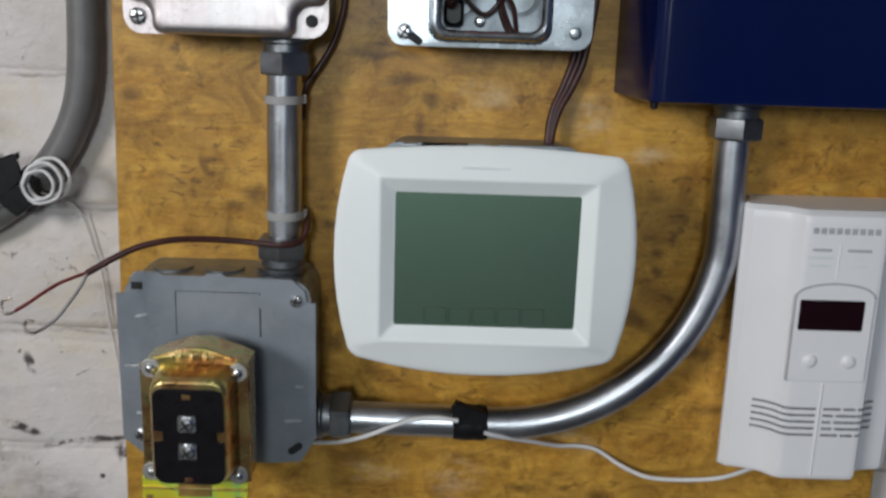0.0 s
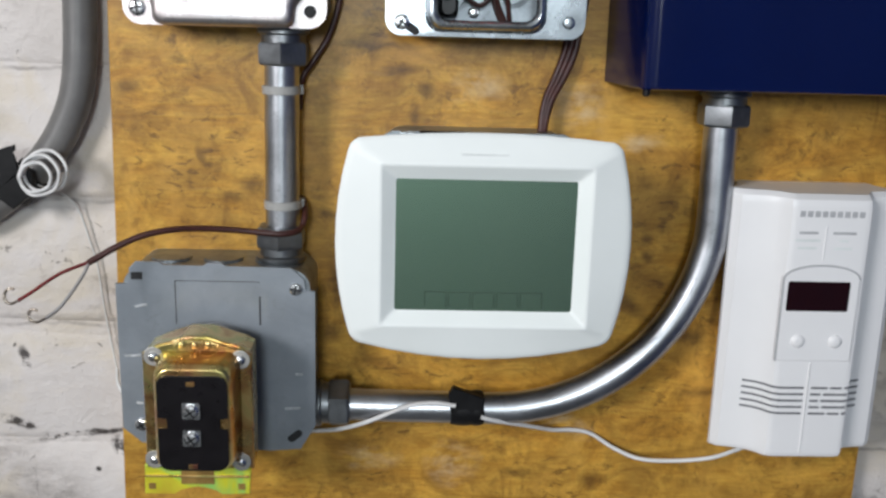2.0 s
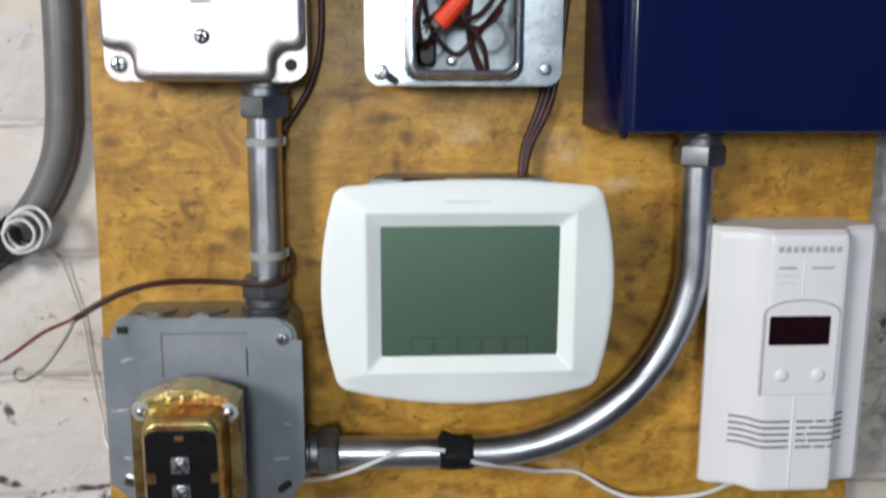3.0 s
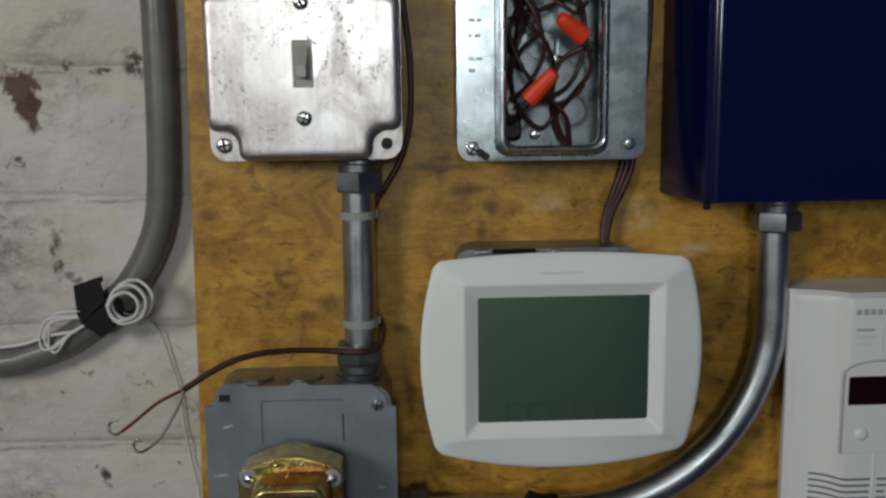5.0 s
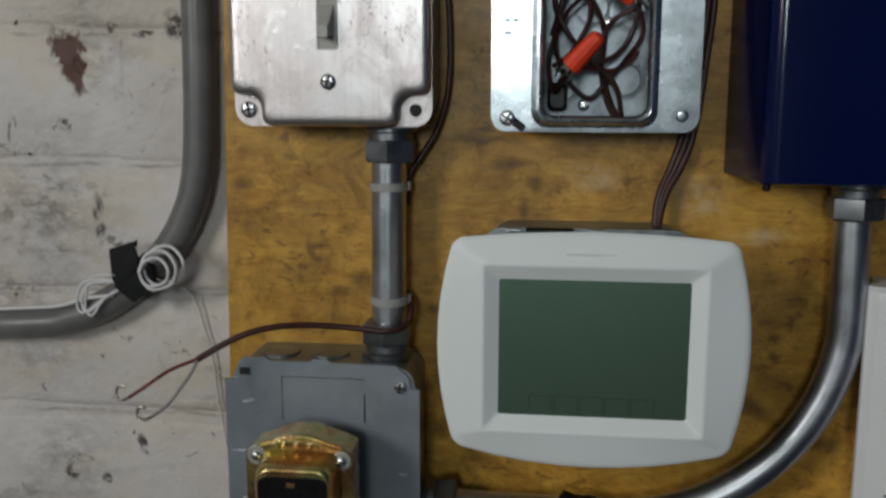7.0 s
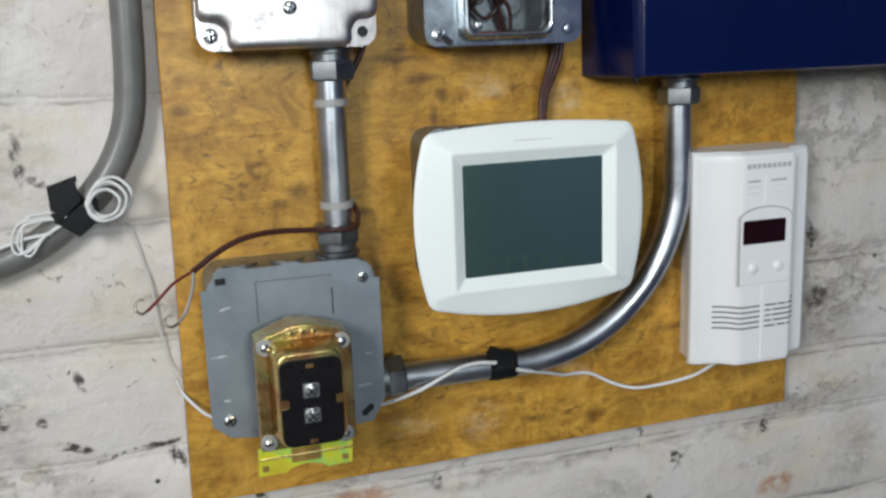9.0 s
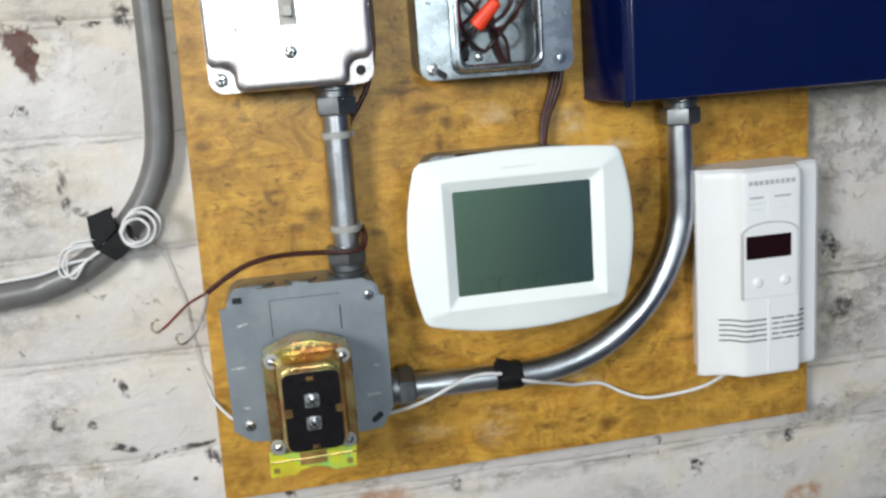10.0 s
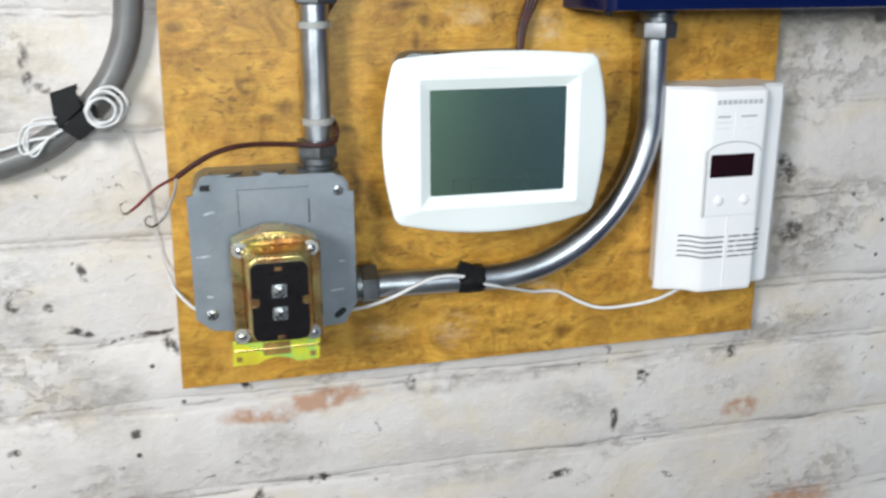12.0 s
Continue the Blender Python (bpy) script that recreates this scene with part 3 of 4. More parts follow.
SX, SZ, HALF = -0.1325, 0.1545, 0.0508
sw = thing("switch_box", (SX, 0, SZ), "square galvanised switch box with a raised, pitted steel cover", "switch box")
box_body(SX, SZ, HALF - 0.001, -0.0385, sw, M_GALV_DARK)
side_knockouts(SX, SZ, HALF, sw)
cover = part("cover", loft([rrect(SX, SZ, HALF, HALF, 0.009, -0.0386), rrect(SX, SZ, HALF, HALF, 0.009, -0.0400)]), M_COVER, sw)
part("raised_face", loft([raised_outline(SX, SZ, HALF - 0.0002, 0.0155, -0.0400), raised_outline(SX, SZ, HALF - 0.0004, 0.0155, -0.0460),
                          raised_outline(SX, SZ, HALF - 0.0011, 0.0156, -0.0476), raised_outline(SX, SZ, HALF - 0.0024, 0.0158, -0.0485),
                          raised_outline(SX, SZ, HALF - 0.0042, 0.0160, -0.0488), raised_outline(SX, SZ, HALF - 0.0062, 0.0162, -0.0488)], cap_back=False), M_COVER, cover, "pitted galvanised raised face")
for dx, dz, turn in ((-0.0435, -0.0425, 80), (0.0435, 0.0425, 15), (-0.0425, 0.0435, 40)):
    screw_head(SX + dx, -0.0401, SZ + dz, 0.0042, sw, turn)
part("screw_hole", turned((SX + 0.0425, -0.0399, SZ - 0.0425), FRONT, [(0, 0.0032), (0.0003, 0.0032), (0.0004, 0.002)], 18), M_DARK, sw)
for dz, turn in ((0.0305, 65), (-0.0285, 20)):
    screw_head(SX, -0.0486, SZ + dz, 0.0040, sw, turn, 0.0022)
toggle = part("toggle_frame", loft([rrect(SX + 0.0, SZ - 0.0005, 0.0053, 0.0122, 0.0008, -0.0480, 3), rrect(SX, SZ - 0.0005, 0.0053, 0.0122, 0.0008, -0.0496, 3),
                                    rrect(SX, SZ - 0.0005, 0.0043, 0.0112, 0.0006, -0.0496, 3), rrect(SX, SZ - 0.0005, 0.0043, 0.0112, 0.0006, -0.0491, 3)]), M_TOGGLE, sw, "ivory plastic switch surround")
bm = bmesh.new()
loft([rrect(SX, SZ + 0.0015, 0.0036, 0.0085, 0.0006, -0.0482, 3), rrect(SX, SZ - 0.0005, 0.0034, 0.006, 0.001, -0.0515, 3), rrect(SX, SZ - 0.0040, 0.0031, 0.0036, 0.001, -0.0580, 3), rrect(SX, SZ - 0.0045, 0.0024, 0.0028, 0.001, -0.0592, 3)], bm=bm)
part("toggle_lever", bm, M_TOGGLE, sw, "ivory plastic toggle lever")

# open box with a device ring
JX, JZ = -0.0015, 0.1525
jb = thing("junction_box", (JX, 0, JZ), "open galvanised junction box with a raised device ring", "junction box")
# steel darker than the ring's: the interior's shade is put into the colour
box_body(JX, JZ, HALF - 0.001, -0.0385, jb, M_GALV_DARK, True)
rx, rz = 0.0300, 0.0478
inner = (0.0248, 0.0425)
flange = part("device_ring", loft([
    rrect(JX, JZ, HALF, HALF, 0.008, -0.0386), rrect(JX, JZ, HALF, HALF, 0.008, -0.0400),
    rrect(JX, JZ, rx + 0.0008, rz + 0.0008, 0.008, -0.0401), rrect(JX, JZ, rx - 0.0002, rz - 0.0002, 0.0078, -0.0415), rrect(JX, JZ, rx - 0.0008, rz - 0.0008, 0.0075, -0.0470), rrect(JX, JZ, rx - 0.0018, rz - 0.0018, 0.0072, -0.0488),
    rrect(JX, JZ, rx - 0.0030, rz - 0.0030, 0.007, -0.0492), rrect(JX, JZ, inner[0] + 0.0009, inner[1] + 0.0009, 0.0065, -0.0484), rrect(JX, JZ, inner[0], inner[1], 0.006, -0.0465), rrect(JX, JZ, inner[0] + 0.0004, inner[1] + 0.0004, 0.006, -0.0386)],
    cap_back=False, cap_front=False), M_GALV, jb, "blue-grey galvanised device ring")
for dx, dz, turn in ((-0.0425, -0.0440, 30), (0.0425, 0.0435, 50)):
    screw_head(JX + dx, -0.0401, JZ + dz, 0.0040, jb, turn)
    bm = loft([rrect(0, 0, 0.0050, 0.0020, 0.0019, 0.0002, 4), rrect(0, 0, 0.0050, 0.0020, 0.0019, -0.0002, 4)])
    bmesh.ops.transform(bm, matrix=Matrix.Translation((JX + dx + 0.0045 * (1 if dx < 0 else -1), -0.0401, JZ + dz - 0.0026 * (1 if dx < 0 else -1))) @ Matrix.Rotation(radians(35), 4, "Y"), verts=bm.verts)
    part("keyhole_slot", bm, M_DARK, jb, smooth=0)
bm = slab(-0.007, 0.007, -0.0002, 0.0002, -0.0024, 0.0024)
bmesh.ops.transform(bm, matrix=Matrix.Translation((JX - 0.0435, -0.0401, JZ + 0.0425)) @ Matrix.Rotation(radians(-40), 4, "Y"), verts=bm.verts)
part("keyhole_slot", bm, M_DARK, jb, smooth=0)
for z0, widths in ((0.175, (0.0035, 0.002)), (0.167, (0.002, 0.003)), (0.155, (0.003, 0.003)), (0.149, (0.0035,))):
    x = JX - 0.0445
    for w in widths:
        part("stamped_mark", slab(x, x + w, -0.0401, -0.0400, z0, z0 + 0.0016), M_GALV_DARK, jb, smooth=0)
        x += w + 0.0012
part("dimple", turned((JX + 0.0425, -0.0400, JZ - 0.0425), FRONT, [(0, 0.0032), (0.0008, 0.0028), (0.0012, 0.0015)], 18), M_GALV, jb)
# knockouts share the box's darkened steel
for dx, dz in ((-0.001, 0.012), (0.017, -0.025), (0.012, 0.035), (-0.016, -0.028), (0.018, 0.01)):
    part("knockout", turned((JX + dx, -0.0024, JZ + dz), FRONT, [(0, 0.0105), (0.0009, 0.0105), (0.0011, 0.0085), (0.0006, 0.008)], 24), M_GALV_DARK, jb)
for dx, dz in ((-0.004, -0.0385), (0.008, 0.004), (-0.006, 0.026)):
    part("rivet", turned((JX + dx, -0.0024, JZ + dz), FRONT, [(0, 0.0032), (0.0022, 0.003), (0.003, 0.0015)], 16), M_SCREW, jb)

# box under the thermostat
tb = thing("thermostat_box", (-0.006, 0, 0.0), "square steel box behind the white thermostat", "junction box")
box_body(-0.003, 0.0018, 0.0500, -0.0375, tb, M_GALV_DARK)
part("cover_plate", loft([rrect(-0.003, 0.0018, 0.0512, 0.0515, 0.008, -0.0376), rrect(-0.003, 0.0018, 0.0512, 0.0515, 0.008, -0.0398)]), M_GALV_DARK, tb)

for x in (-0.040, 0.002):
    part("clip", slab(x - 0.004, x + 0.004, -0.0440, -0.0385, 0.0515, 0.0532, 0.0007, 2), M_GALV_DARK, tb, "small bent steel clip")
part("dark_gasket", slab(-0.034, -0.010, -0.0440, -0.0400, 0.0515, 0.0540, 0.0008, 1), M_BLACK, tb, "black rubber edge")

# box and plate that carry the transformer
PX, PZ = -0.1405, -0.0715
pb = thing("transformer_box", (PX, 0, PZ), "square steel box with a flat grey cover plate", "junction box")
box_body(PX, PZ, 0.0497, -0.0405, pb, M_GALV_DARK)
side_knockouts(PX, PZ, 0.0503, pb)
outline = [(-0.194, -0.031), (-0.1865, -0.031), (-0.1865, -0.0225), (-0.183, -0.0187), (-0.1705, -0.0187), (-0.1685, -0.0207), (-0.1475, -0.0207), (-0.1455, -0.0190),
           (-0.1372, -0.0190), (-0.1352, -0.0207), (-0.1010, -0.0207), (-0.0935, -0.0275), (-0.0935, -0.0335), (-0.0880, -0.0335), (-0.0880, -0.1115),
           (-0.0895, -0.1135), (-0.0965, -0.1255), (-0.1120, -0.1265), (-0.1690, -0.1245), (-0.1840, -0.1225), (-0.1940, -0.1140)]
plate = part("cover_plate", prism(outline[::-1], -0.0406, -0.0422, 0.0003), M_PLATE, pb, "dull grey zinc cover plate")
for x0, x1, z0, z1 in ((-0.1625, -0.1175, -0.0290, -0.0287), (-0.1626, -0.1622, -0.0530, -0.0288), (-0.1180, -0.1172, -0.0530, -0.0370), (-0.1178, -0.1175, -0.0300, -0.0287)):
    part("knockout_groove", slab(x0, x1, -0.04235, -0.0422, z0, z1), M_DARK, plate, smooth=0)
for x, z, w, a in ((-0.181, -0.043, 0.007, -12), (-0.1865, -0.0715, 0.009, -2), (-0.097, -0.081, 0.004, 0), (-0.1005, -0.101, 0.009, -3), (-0.184, -0.099, 0.004, 5)):
    bm = slab(-w / 2, w / 2, -0.0003, 0.0003, -0.0007, 0.0007, 0.0003, 1)
    bmesh.ops.transform(bm, matrix=Matrix.Translation((x, -0.0423, z)) @ Matrix.Rotation(radians(a), 4, "Y"), verts=bm.verts)
    part("stake_mark", bm, M_SCRATCH, plate)
screw_head(-0.0985, -0.0423, -0.0325, 0.0034, pb, 10, 0.002)
screw_head(-0.1835, -0.0423, -0.1115, 0.0038, pb, 60, 0.002)
part("slot_hole", slab(-0.1855, -0.1795, -0.0425, -0.0420, -0.0285, -0.0245, 0.0001, 1), M_DARK, pb, smooth=0)
bm = loft([rrect(0, 0, 0.0046, 0.0021, 0.0020, 0.0001, 4), rrect(0, 0, 0.0046, 0.0021, 0.0020, -0.0001, 4)])
bmesh.ops.transform(bm, matrix=Matrix.Translation((-0.0995, -0.0424, -0.1175)) @ Matrix.Rotation(radians(-38), 4, "Y"), verts=bm.verts)
part("slot_hole", bm, M_DARK, pb, smooth=0)

# ---- transformer ----
tr = thing("bell_transformer", (-0.1435, -0.0422, -0.085), "brassy chromate bell transformer with a black terminal face", "transformer")


def tr_outline(side, top, peak, bottom, cx=-0.1430):
    pts = [(cx - side, bottom), (cx - side, top)]
    pts += [(cx - side * 0.78, top + (peak - top) * 0.35), (cx - side * 0.22, peak), (cx + side * 0.18, peak), (cx + side * 0.78, top + (peak - top) * 0.35)]
    return pts + [(cx + side, top), (cx + side, bottom)]


part("core", slab(-0.1640, -0.1220, -0.0605, -0.0423, -0.1150, -0.0600, 0.001, 1), M_GALV_DARK, tr, "dull grey iron core")
part("core_housing", prism(tr_outline(0.0258, -0.0545, -0.0468, -0.1185), -0.0605, -0.0800, 0.001), M_GOLD, tr, "bronze chromate steel shell")
part("front_flange", prism(tr_outline(0.0272, -0.0550, -0.0482, -0.1175), -0.0800, -0.0825, 0.0008), M_GOLD, tr)
DX = -0.1425
dome = part("dome", loft([rrect(DX, -0.0838, 0.0212, 0.0300, 0.006, -0.0824), rrect(DX, -0.0838, 0.0202, 0.0292, 0.007, -0.0850), rrect(DX, -0.0840, 0.0195, 0.0285, 0.0075, -0.0925),
                          rrect(DX, -0.0843, 0.0189, 0.0278, 0.0075, -0.0955), rrect(DX, -0.0846, 0.0178, 0.0266, 0.007, -0.0970), rrect(DX, -0.0846, 0.0170, 0.0258, 0.0065, -0.0972)]), M_GOLD, tr, "polished brassy dome")
fo = []
for k in range(5):
    a = radians(22.5 * k)
    fo.append((0.0122 + 0.0050 * math.cos(a), 0.0190 + 0.0050 * math.sin(a)))
fo += [(-u, v) for u, v in fo[::-1]]
fo += [(-0.0172, 0.0020), (-0.0122, 0.0020), (-0.0122, -0.0035), (-0.0172, -0.0035)]
low = [(-0.0117 - 0.0055 * math.cos(radians(22.5 * k)), -0.0205 - 0.0055 * math.sin(radians(22.5 * k))) for k in range(5)]
fo += low + [(-u, v) for u, v in low[::-1]] + [(0.0172, -0.0035), (0.0128, -0.0035), (0.0128, 0.0020), (0.0172, 0.0020)]
fo = [(DX + u, -0.0850 + v) for u, v in fo]
face = part("terminal_face", prism(fo, -0.0971, -0.0984, 0.0004), M_BLACK, tr, "black insulating terminal face")
for z in (-0.0788, -0.0932):
    part("washer", loft([rrect(-0.1430, z, 0.0044, 0.0042, 0.0008, -0.0983, 3), rrect(-0.1430, z, 0.0044, 0.0042, 0.0008, -0.0992, 3)]), M_SCREW, face)
    screw_head(-0.1430, -0.0992, z, 0.0037, tr, 55, 0.0024, "terminal_screw")
for z in (-0.0650, -0.1085):
    part("face_tab", slab(-0.1452, -0.1407, -0.0990, -0.0983, z - 0.0012, z + 0.0012, 0.0003, 1), M_GOLD, face)
for x, z in ((-0.1645, -0.0568), (-0.1215, -0.0580), (-0.1660, -0.1125), (-0.1220, -0.1135)):
    part("rivet_washer", turned((x, -0.0824, z), FRONT, [(0, 0.0049), (0.0005, 0.0049), (0.0007, 0.0045)], 20), M_WASHER, tr, "dull grey washer")
    part("rivet", turned((x, -0.0830, z), FRONT, [(0, 0.0026), (0.0010, 0.0024), (0.0017, 0.0016), (0.0019, 0.0007)], 16), M_SCREW, tr)
for x in (-0.1505, -0.1440, -0.1375):
    part("dimple", turned((x, -0.0824, -0.0508), FRONT, [(0, 0.0017), (0.0007, 0.0014), (0.001, 0.0007)], 12), M_GOLD, tr)
fx, fz = -0.1452, -0.1245
foot = [(fx - 0.0270, fz + 0.0075), (fx - 0.0275, fz - 0.0088), (fx - 0.0120, fz - 0.0090)]
foot += [(fx + 0.0120 * math.sin(a), fz - 0.0090 + 0.0045 * math.cos(a)) for a in (-1.3, -0.9, -0.4, 0.0, 0.4, 0.9, 1.3)]
foot += [(fx + 0.0120, fz - 0.0090), (fx + 0.0265, fz - 0.0085), (fx + 0.0275, fz + 0.0075)]
feet = part("mounting_foot", prism(foot[::-1], -0.0780, -0.0800, 0.0004), mat_foot(), tr, "shiny yellow-green mounting foot")
for dx in (-0.0235, 0.0225):
    part("foot_slot", slab(fx + dx - 0.0018, fx + dx + 0.0018, -0.0803, -0.0799, fz - 0.0060, fz - 0.0026, 0.0001, 1), M_BRONZE, feet, "bronze slot")
part("foot_bend", slab(fx - 0.0268, fx + 0.0268, -0.0812, -0.0796, fz + 0.0010, fz + 0.0022, 0.0005, 2), M_GOLD, feet)
part("foot_web", slab(fx - 0.0085, fx + 0.0085, -0.0806, -0.0798, fz - 0.0030, fz + 0.0055, 0.0003, 1), M_BRONZE, feet)

# ---- conduits ----
AX, R = -0.1074, 0.0092
vc = thing("short_conduit", (AX, -0.021, 0.05), "straight steel conduit joining two boxes", "conduit")
part("tube", tube([(AX - 0.0003, -0.021, -0.018), (AX, -0.021, 0.05), (AX + 0.0008, -0.021, 0.101)], R, 32), M_EMT, vc)


def connector(centre, axis, parent, flip=1):
    """A compression connector: threaded neck, hex nut and collar, along the axis from the box."""
    c = part("connector", turned(centre, axis, [(0.000, 0.0128), (0.0015, 0.0138), (0.0035, 0.0138), (0.0045, 0.0118), (0.0085, 0.0118)], 24), M_CAST, parent)
    part("hex_nut", turned(centre, axis, [(0.0080, 0.0120), (0.0084, 0.0134), (0.0098, 0.0142), (0.0185, 0.0142), (0.0198, 0.0134), (0.0204, 0.0105)], 6, rot=radians(30)), M_CAST, c)
    return c


connector((AX + 0.0015, -0.021, SZ - HALF + 0.0008), (0, 0, -1), vc)
connector((AX - 0.0012, -0.021, -0.0222), (0, 0, 1), vc)

bc = thing("bent_conduit", (0.03, -0.021, -0.105), "steel conduit with a wide sweeping bend", "conduit")
arc = [(-0.083, -0.021, -0.1070), (-0.043, -0.021, -0.1078), (0.000, -0.021, -0.1083)]
cx0, cz0, rr = 0.0130, 0.0100, 0.1185
arc += [(cx0 + rr * math.sin(radians(a)), -0.021, cz0 - rr * math.cos(radians(a))) for a in range(0, 88, 6)]
arc += [(0.1312, -0.021, 0.020), (0.1305, -0.021, 0.040), (0.1303, -0.021, 0.072)]
part("tube", tube(smooth_path(arc, 4), R, 32), M_EMT, bc)
connector((-0.0905, -0.021, -0.1062), (1, 0, 0), bc)
connector((0.1310, -0.021, 0.0780), (0, 0, -1), bc)

# grey conduit on the brick
gc = thing("grey_conduit", (-0.25, 0.005, 0.05), "grey painted conduit bending along the brick wall", "conduit")
gpath = [(-0.2160, 0.005, 0.62), (-0.2175, 0.005, 0.30), (-0.2180, 0.005, 0.20), (-0.2182, 0.005, 0.165), (-0.2190, 0.005, 0.121), (-0.2208, 0.005, 0.086), (-0.2243, 0.005, 0.064), (-0.2312, 0.005, 0.0465),
         (-0.2405, 0.005, 0.0315), (-0.2530, 0.005, 0.0175), (-0.2675, 0.005, 0.0055), (-0.2840, 0.005, -0.0052), (-0.3030, 0.005, -0.0125), (-0.3250, 0.005, -0.0165), (-0.42, 0.005, -0.0200), (-0.7, 0.005, -0.024)]
part("tube", tube(smooth_path(gpath, 5), 0.0091, 28), M_GREY_PAINT, gc)


# ---- cable ties and tape ----
def tie(z):
    e = thing("cable_tie", (AX, -0.021, z), "translucent nylon cable tie round a steel conduit", "cable tie", "ties on the conduit")
    ring = [(AX + (R + 0.0009) * math.cos(2 * math.pi * k / 32), -0.021 + (R + 0.0009) * math.sin(2 * math.pi * k / 32), 0) for k in range(32)]
    inn = [(AX + (R + 0.0001) * math.cos(2 * math.pi * k / 32), -0.021 + (R + 0.0001) * math.sin(2 * math.pi * k / 32), 0) for k in range(32)]
    lift = lambda ps, h: [(x, y, z + h) for x, y, _ in ps]
    bm = loft([lift(inn, -0.0023), lift(ring, -0.0021), lift(ring, 0.0021), lift(inn, 0.0023)], False, False)
    part("strap", bm, M_TIE, e)
    part("tie_head", slab(AX + R - 0.0005, AX + R + 0.0022, -0.0190, -0.0140, z - 0.0024, z + 0.0024, 0.0006, 2), M_TIE, e)


tie(0.0715)
tie(0.0098)

tp = thing("tape_wrap", (-0.003, -0.021, -0.108), "black vinyl tape wrapped round a steel conduit", "tape")
bm = bmesh.new()
rings = []
rng = random.Random(4)
for k in range(9):
    x = -0.0125 + 0.0192 * k / 8
    g = 0.0009 + rng.uniform(-0.0002, 0.0005) - (0.0005 if k in (0, 8) else 0)
    rings.append([(x + rng.uniform(-0.0003, 0.0003), -0.021 + (R + g) * math.cos(2 * math.pi * i / 28), -0.1083 + (R + g) * math.sin(2 * math.pi * i / 28)) for i in range(28)])
part("wrap", loft(rings, bm=bm), M_TAPE, tp, smooth=50)
part("loose_end", prism([(-0.0140, -0.0965), (-0.0115, -0.0922), (-0.0040, -0.0952), (0.0060, -0.0985), (0.0066, -0.1080), (-0.0125, -0.1080)][::-1], -0.0265, -0.0310, 0.0006), M_TAPE, tp)

tg = thing("tape_flag", (-0.262, 0.0, 0.018), "black vinyl tape binding white wire to a grey conduit", "tape")
axis = Vector((0.75, 0, 0.66)).normalized()
c0 = Vector((-0.2565, 0.005, 0.0142))
q = axis.to_track_quat("Z", "Y").to_matrix()
rings = []
for k in range(8):
    h = -0.0085 + 0.017 * k / 7
    g = 0.0100 + rng.uniform(0, 0.0010)
    rings.append([c0 + q @ Vector((g * math.cos(2 * math.pi * i / 24), g * math.sin(2 * math.pi * i / 24), h + rng.uniform(-0.0004, 0.0004))) for i in range(24)])
part("wrap", loft(rings), M_TAPE, tg, smooth=50)
part("loose_end", prism([(-0.2719, 0.0317), (-0.2712, 0.0145), (-0.2688, 0.0090), (-0.2537, 0.0222), (-0.2569, 0.0332), (-0.2553, 0.0336), (-0.2556, 0.0371), (-0.2580, 0.0357)], -0.0058, -0.0080, 0.0006), M_TAPE, tg)
part("crossing", prism([(-0.2682, 0.0105), (-0.2567, 0.0017), (-0.2448, 0.0112), (-0.2454, 0.0226), (-0.2490, 0.0246), (-0.2529, 0.0212), (-0.2592, 0.0156)], -0.0065, -0.0125, 0.0009), M_TAPE, tg)


# ---- wires ----
def wire(name, pts, r, material, label, category="wire", steps=8, group=""):
    ob = part(name, tube(smooth_path(pts, steps), r, 8), material, None, smooth=60)
    return tagged(ob, label, category, group)


coil = thing("wire_coil", (-0.24, 0.0, 0.015), "coiled white bell wire tucked round a grey conduit", "wire")
oval = ((-0.2500, 0.0225), (-0.2440, 0.0325), (-0.2340, 0.0345), (-0.2262, 0.0262), (-0.2300, 0.0150), (-0.2405, 0.0115), (-0.2475, 0.0150))
for k in range(4):
    squeeze = (1.0, 0.86, 0.94, 0.74)[k]
    pts = [(-0.2400 + (x + 0.2400) * squeeze - 0.0010 * k, -0.0105 - 0.0020 * k - 0.002 * (i % 2), 0.0225 + (z - 0.0225) * squeeze * (0.92 if k % 2 else 1.0) - 0.0007 * k) for i, (x, z) in enumerate(oval)]
    part("loop", tube(smooth_path(pts + [pts[0]], 6), 0.0010, 8), M_WIRE_WHITE, coil, smooth=60)
for k, (dx, dz) in enumerate(((0, 0), (0.002, 0.004), (-0.003, 0.001))):
    pts = [(-0.262, -0.0065, 0.012 + dz), (-0.276 + dx, -0.0075, 0.0125 + dz), (-0.287 + dx, -0.0065, 0.0095 + dz), (-0.2910 + dx, -0.0060, -0.001 - dz * 0.5), (-0.2865 + dx, -0.0070, -0.0055 - dz * 0.5), (-0.276, -0.0075, 0.003), (-0.264, -0.0075, 0.010)]
    part("tail_loop", tube(smooth_path(pts, 5), 0.0008, 8), M_WIRE_WHITE, coil, smooth=60)
wire("bell_wire", [(-0.272, -0.0055, 0.004), (-0.288, -0.0050, 0.0020), (-0.305, -0.0050, -0.0030), (-0.325, -0.0050, -0.0048), (-0.36, -0.0050, -0.0065), (-0.45, -0.0050, -0.008), (-0.68, -0.0050, -0.011)], 0.0011, M_WIRE_WHITE, "thin white wire running along a grey conduit")
wire("thin_wire", [(-0.2440, -0.008, 0.0150), (-0.2370, 0.006, 0.0080), (-0.2297, 0.0115, -0.0017), (-0.2245, 0.0125, -0.0204), (-0.2208, 0.0125, -0.0354), (-0.2184, 0.0125, -0.0600), (-0.2151, 0.0125, -0.0849), (-0.2105, 0.0060, -0.1000)], 0.0006, M_WIRE_PALE, "thin pale wire hanging down the painted brick")
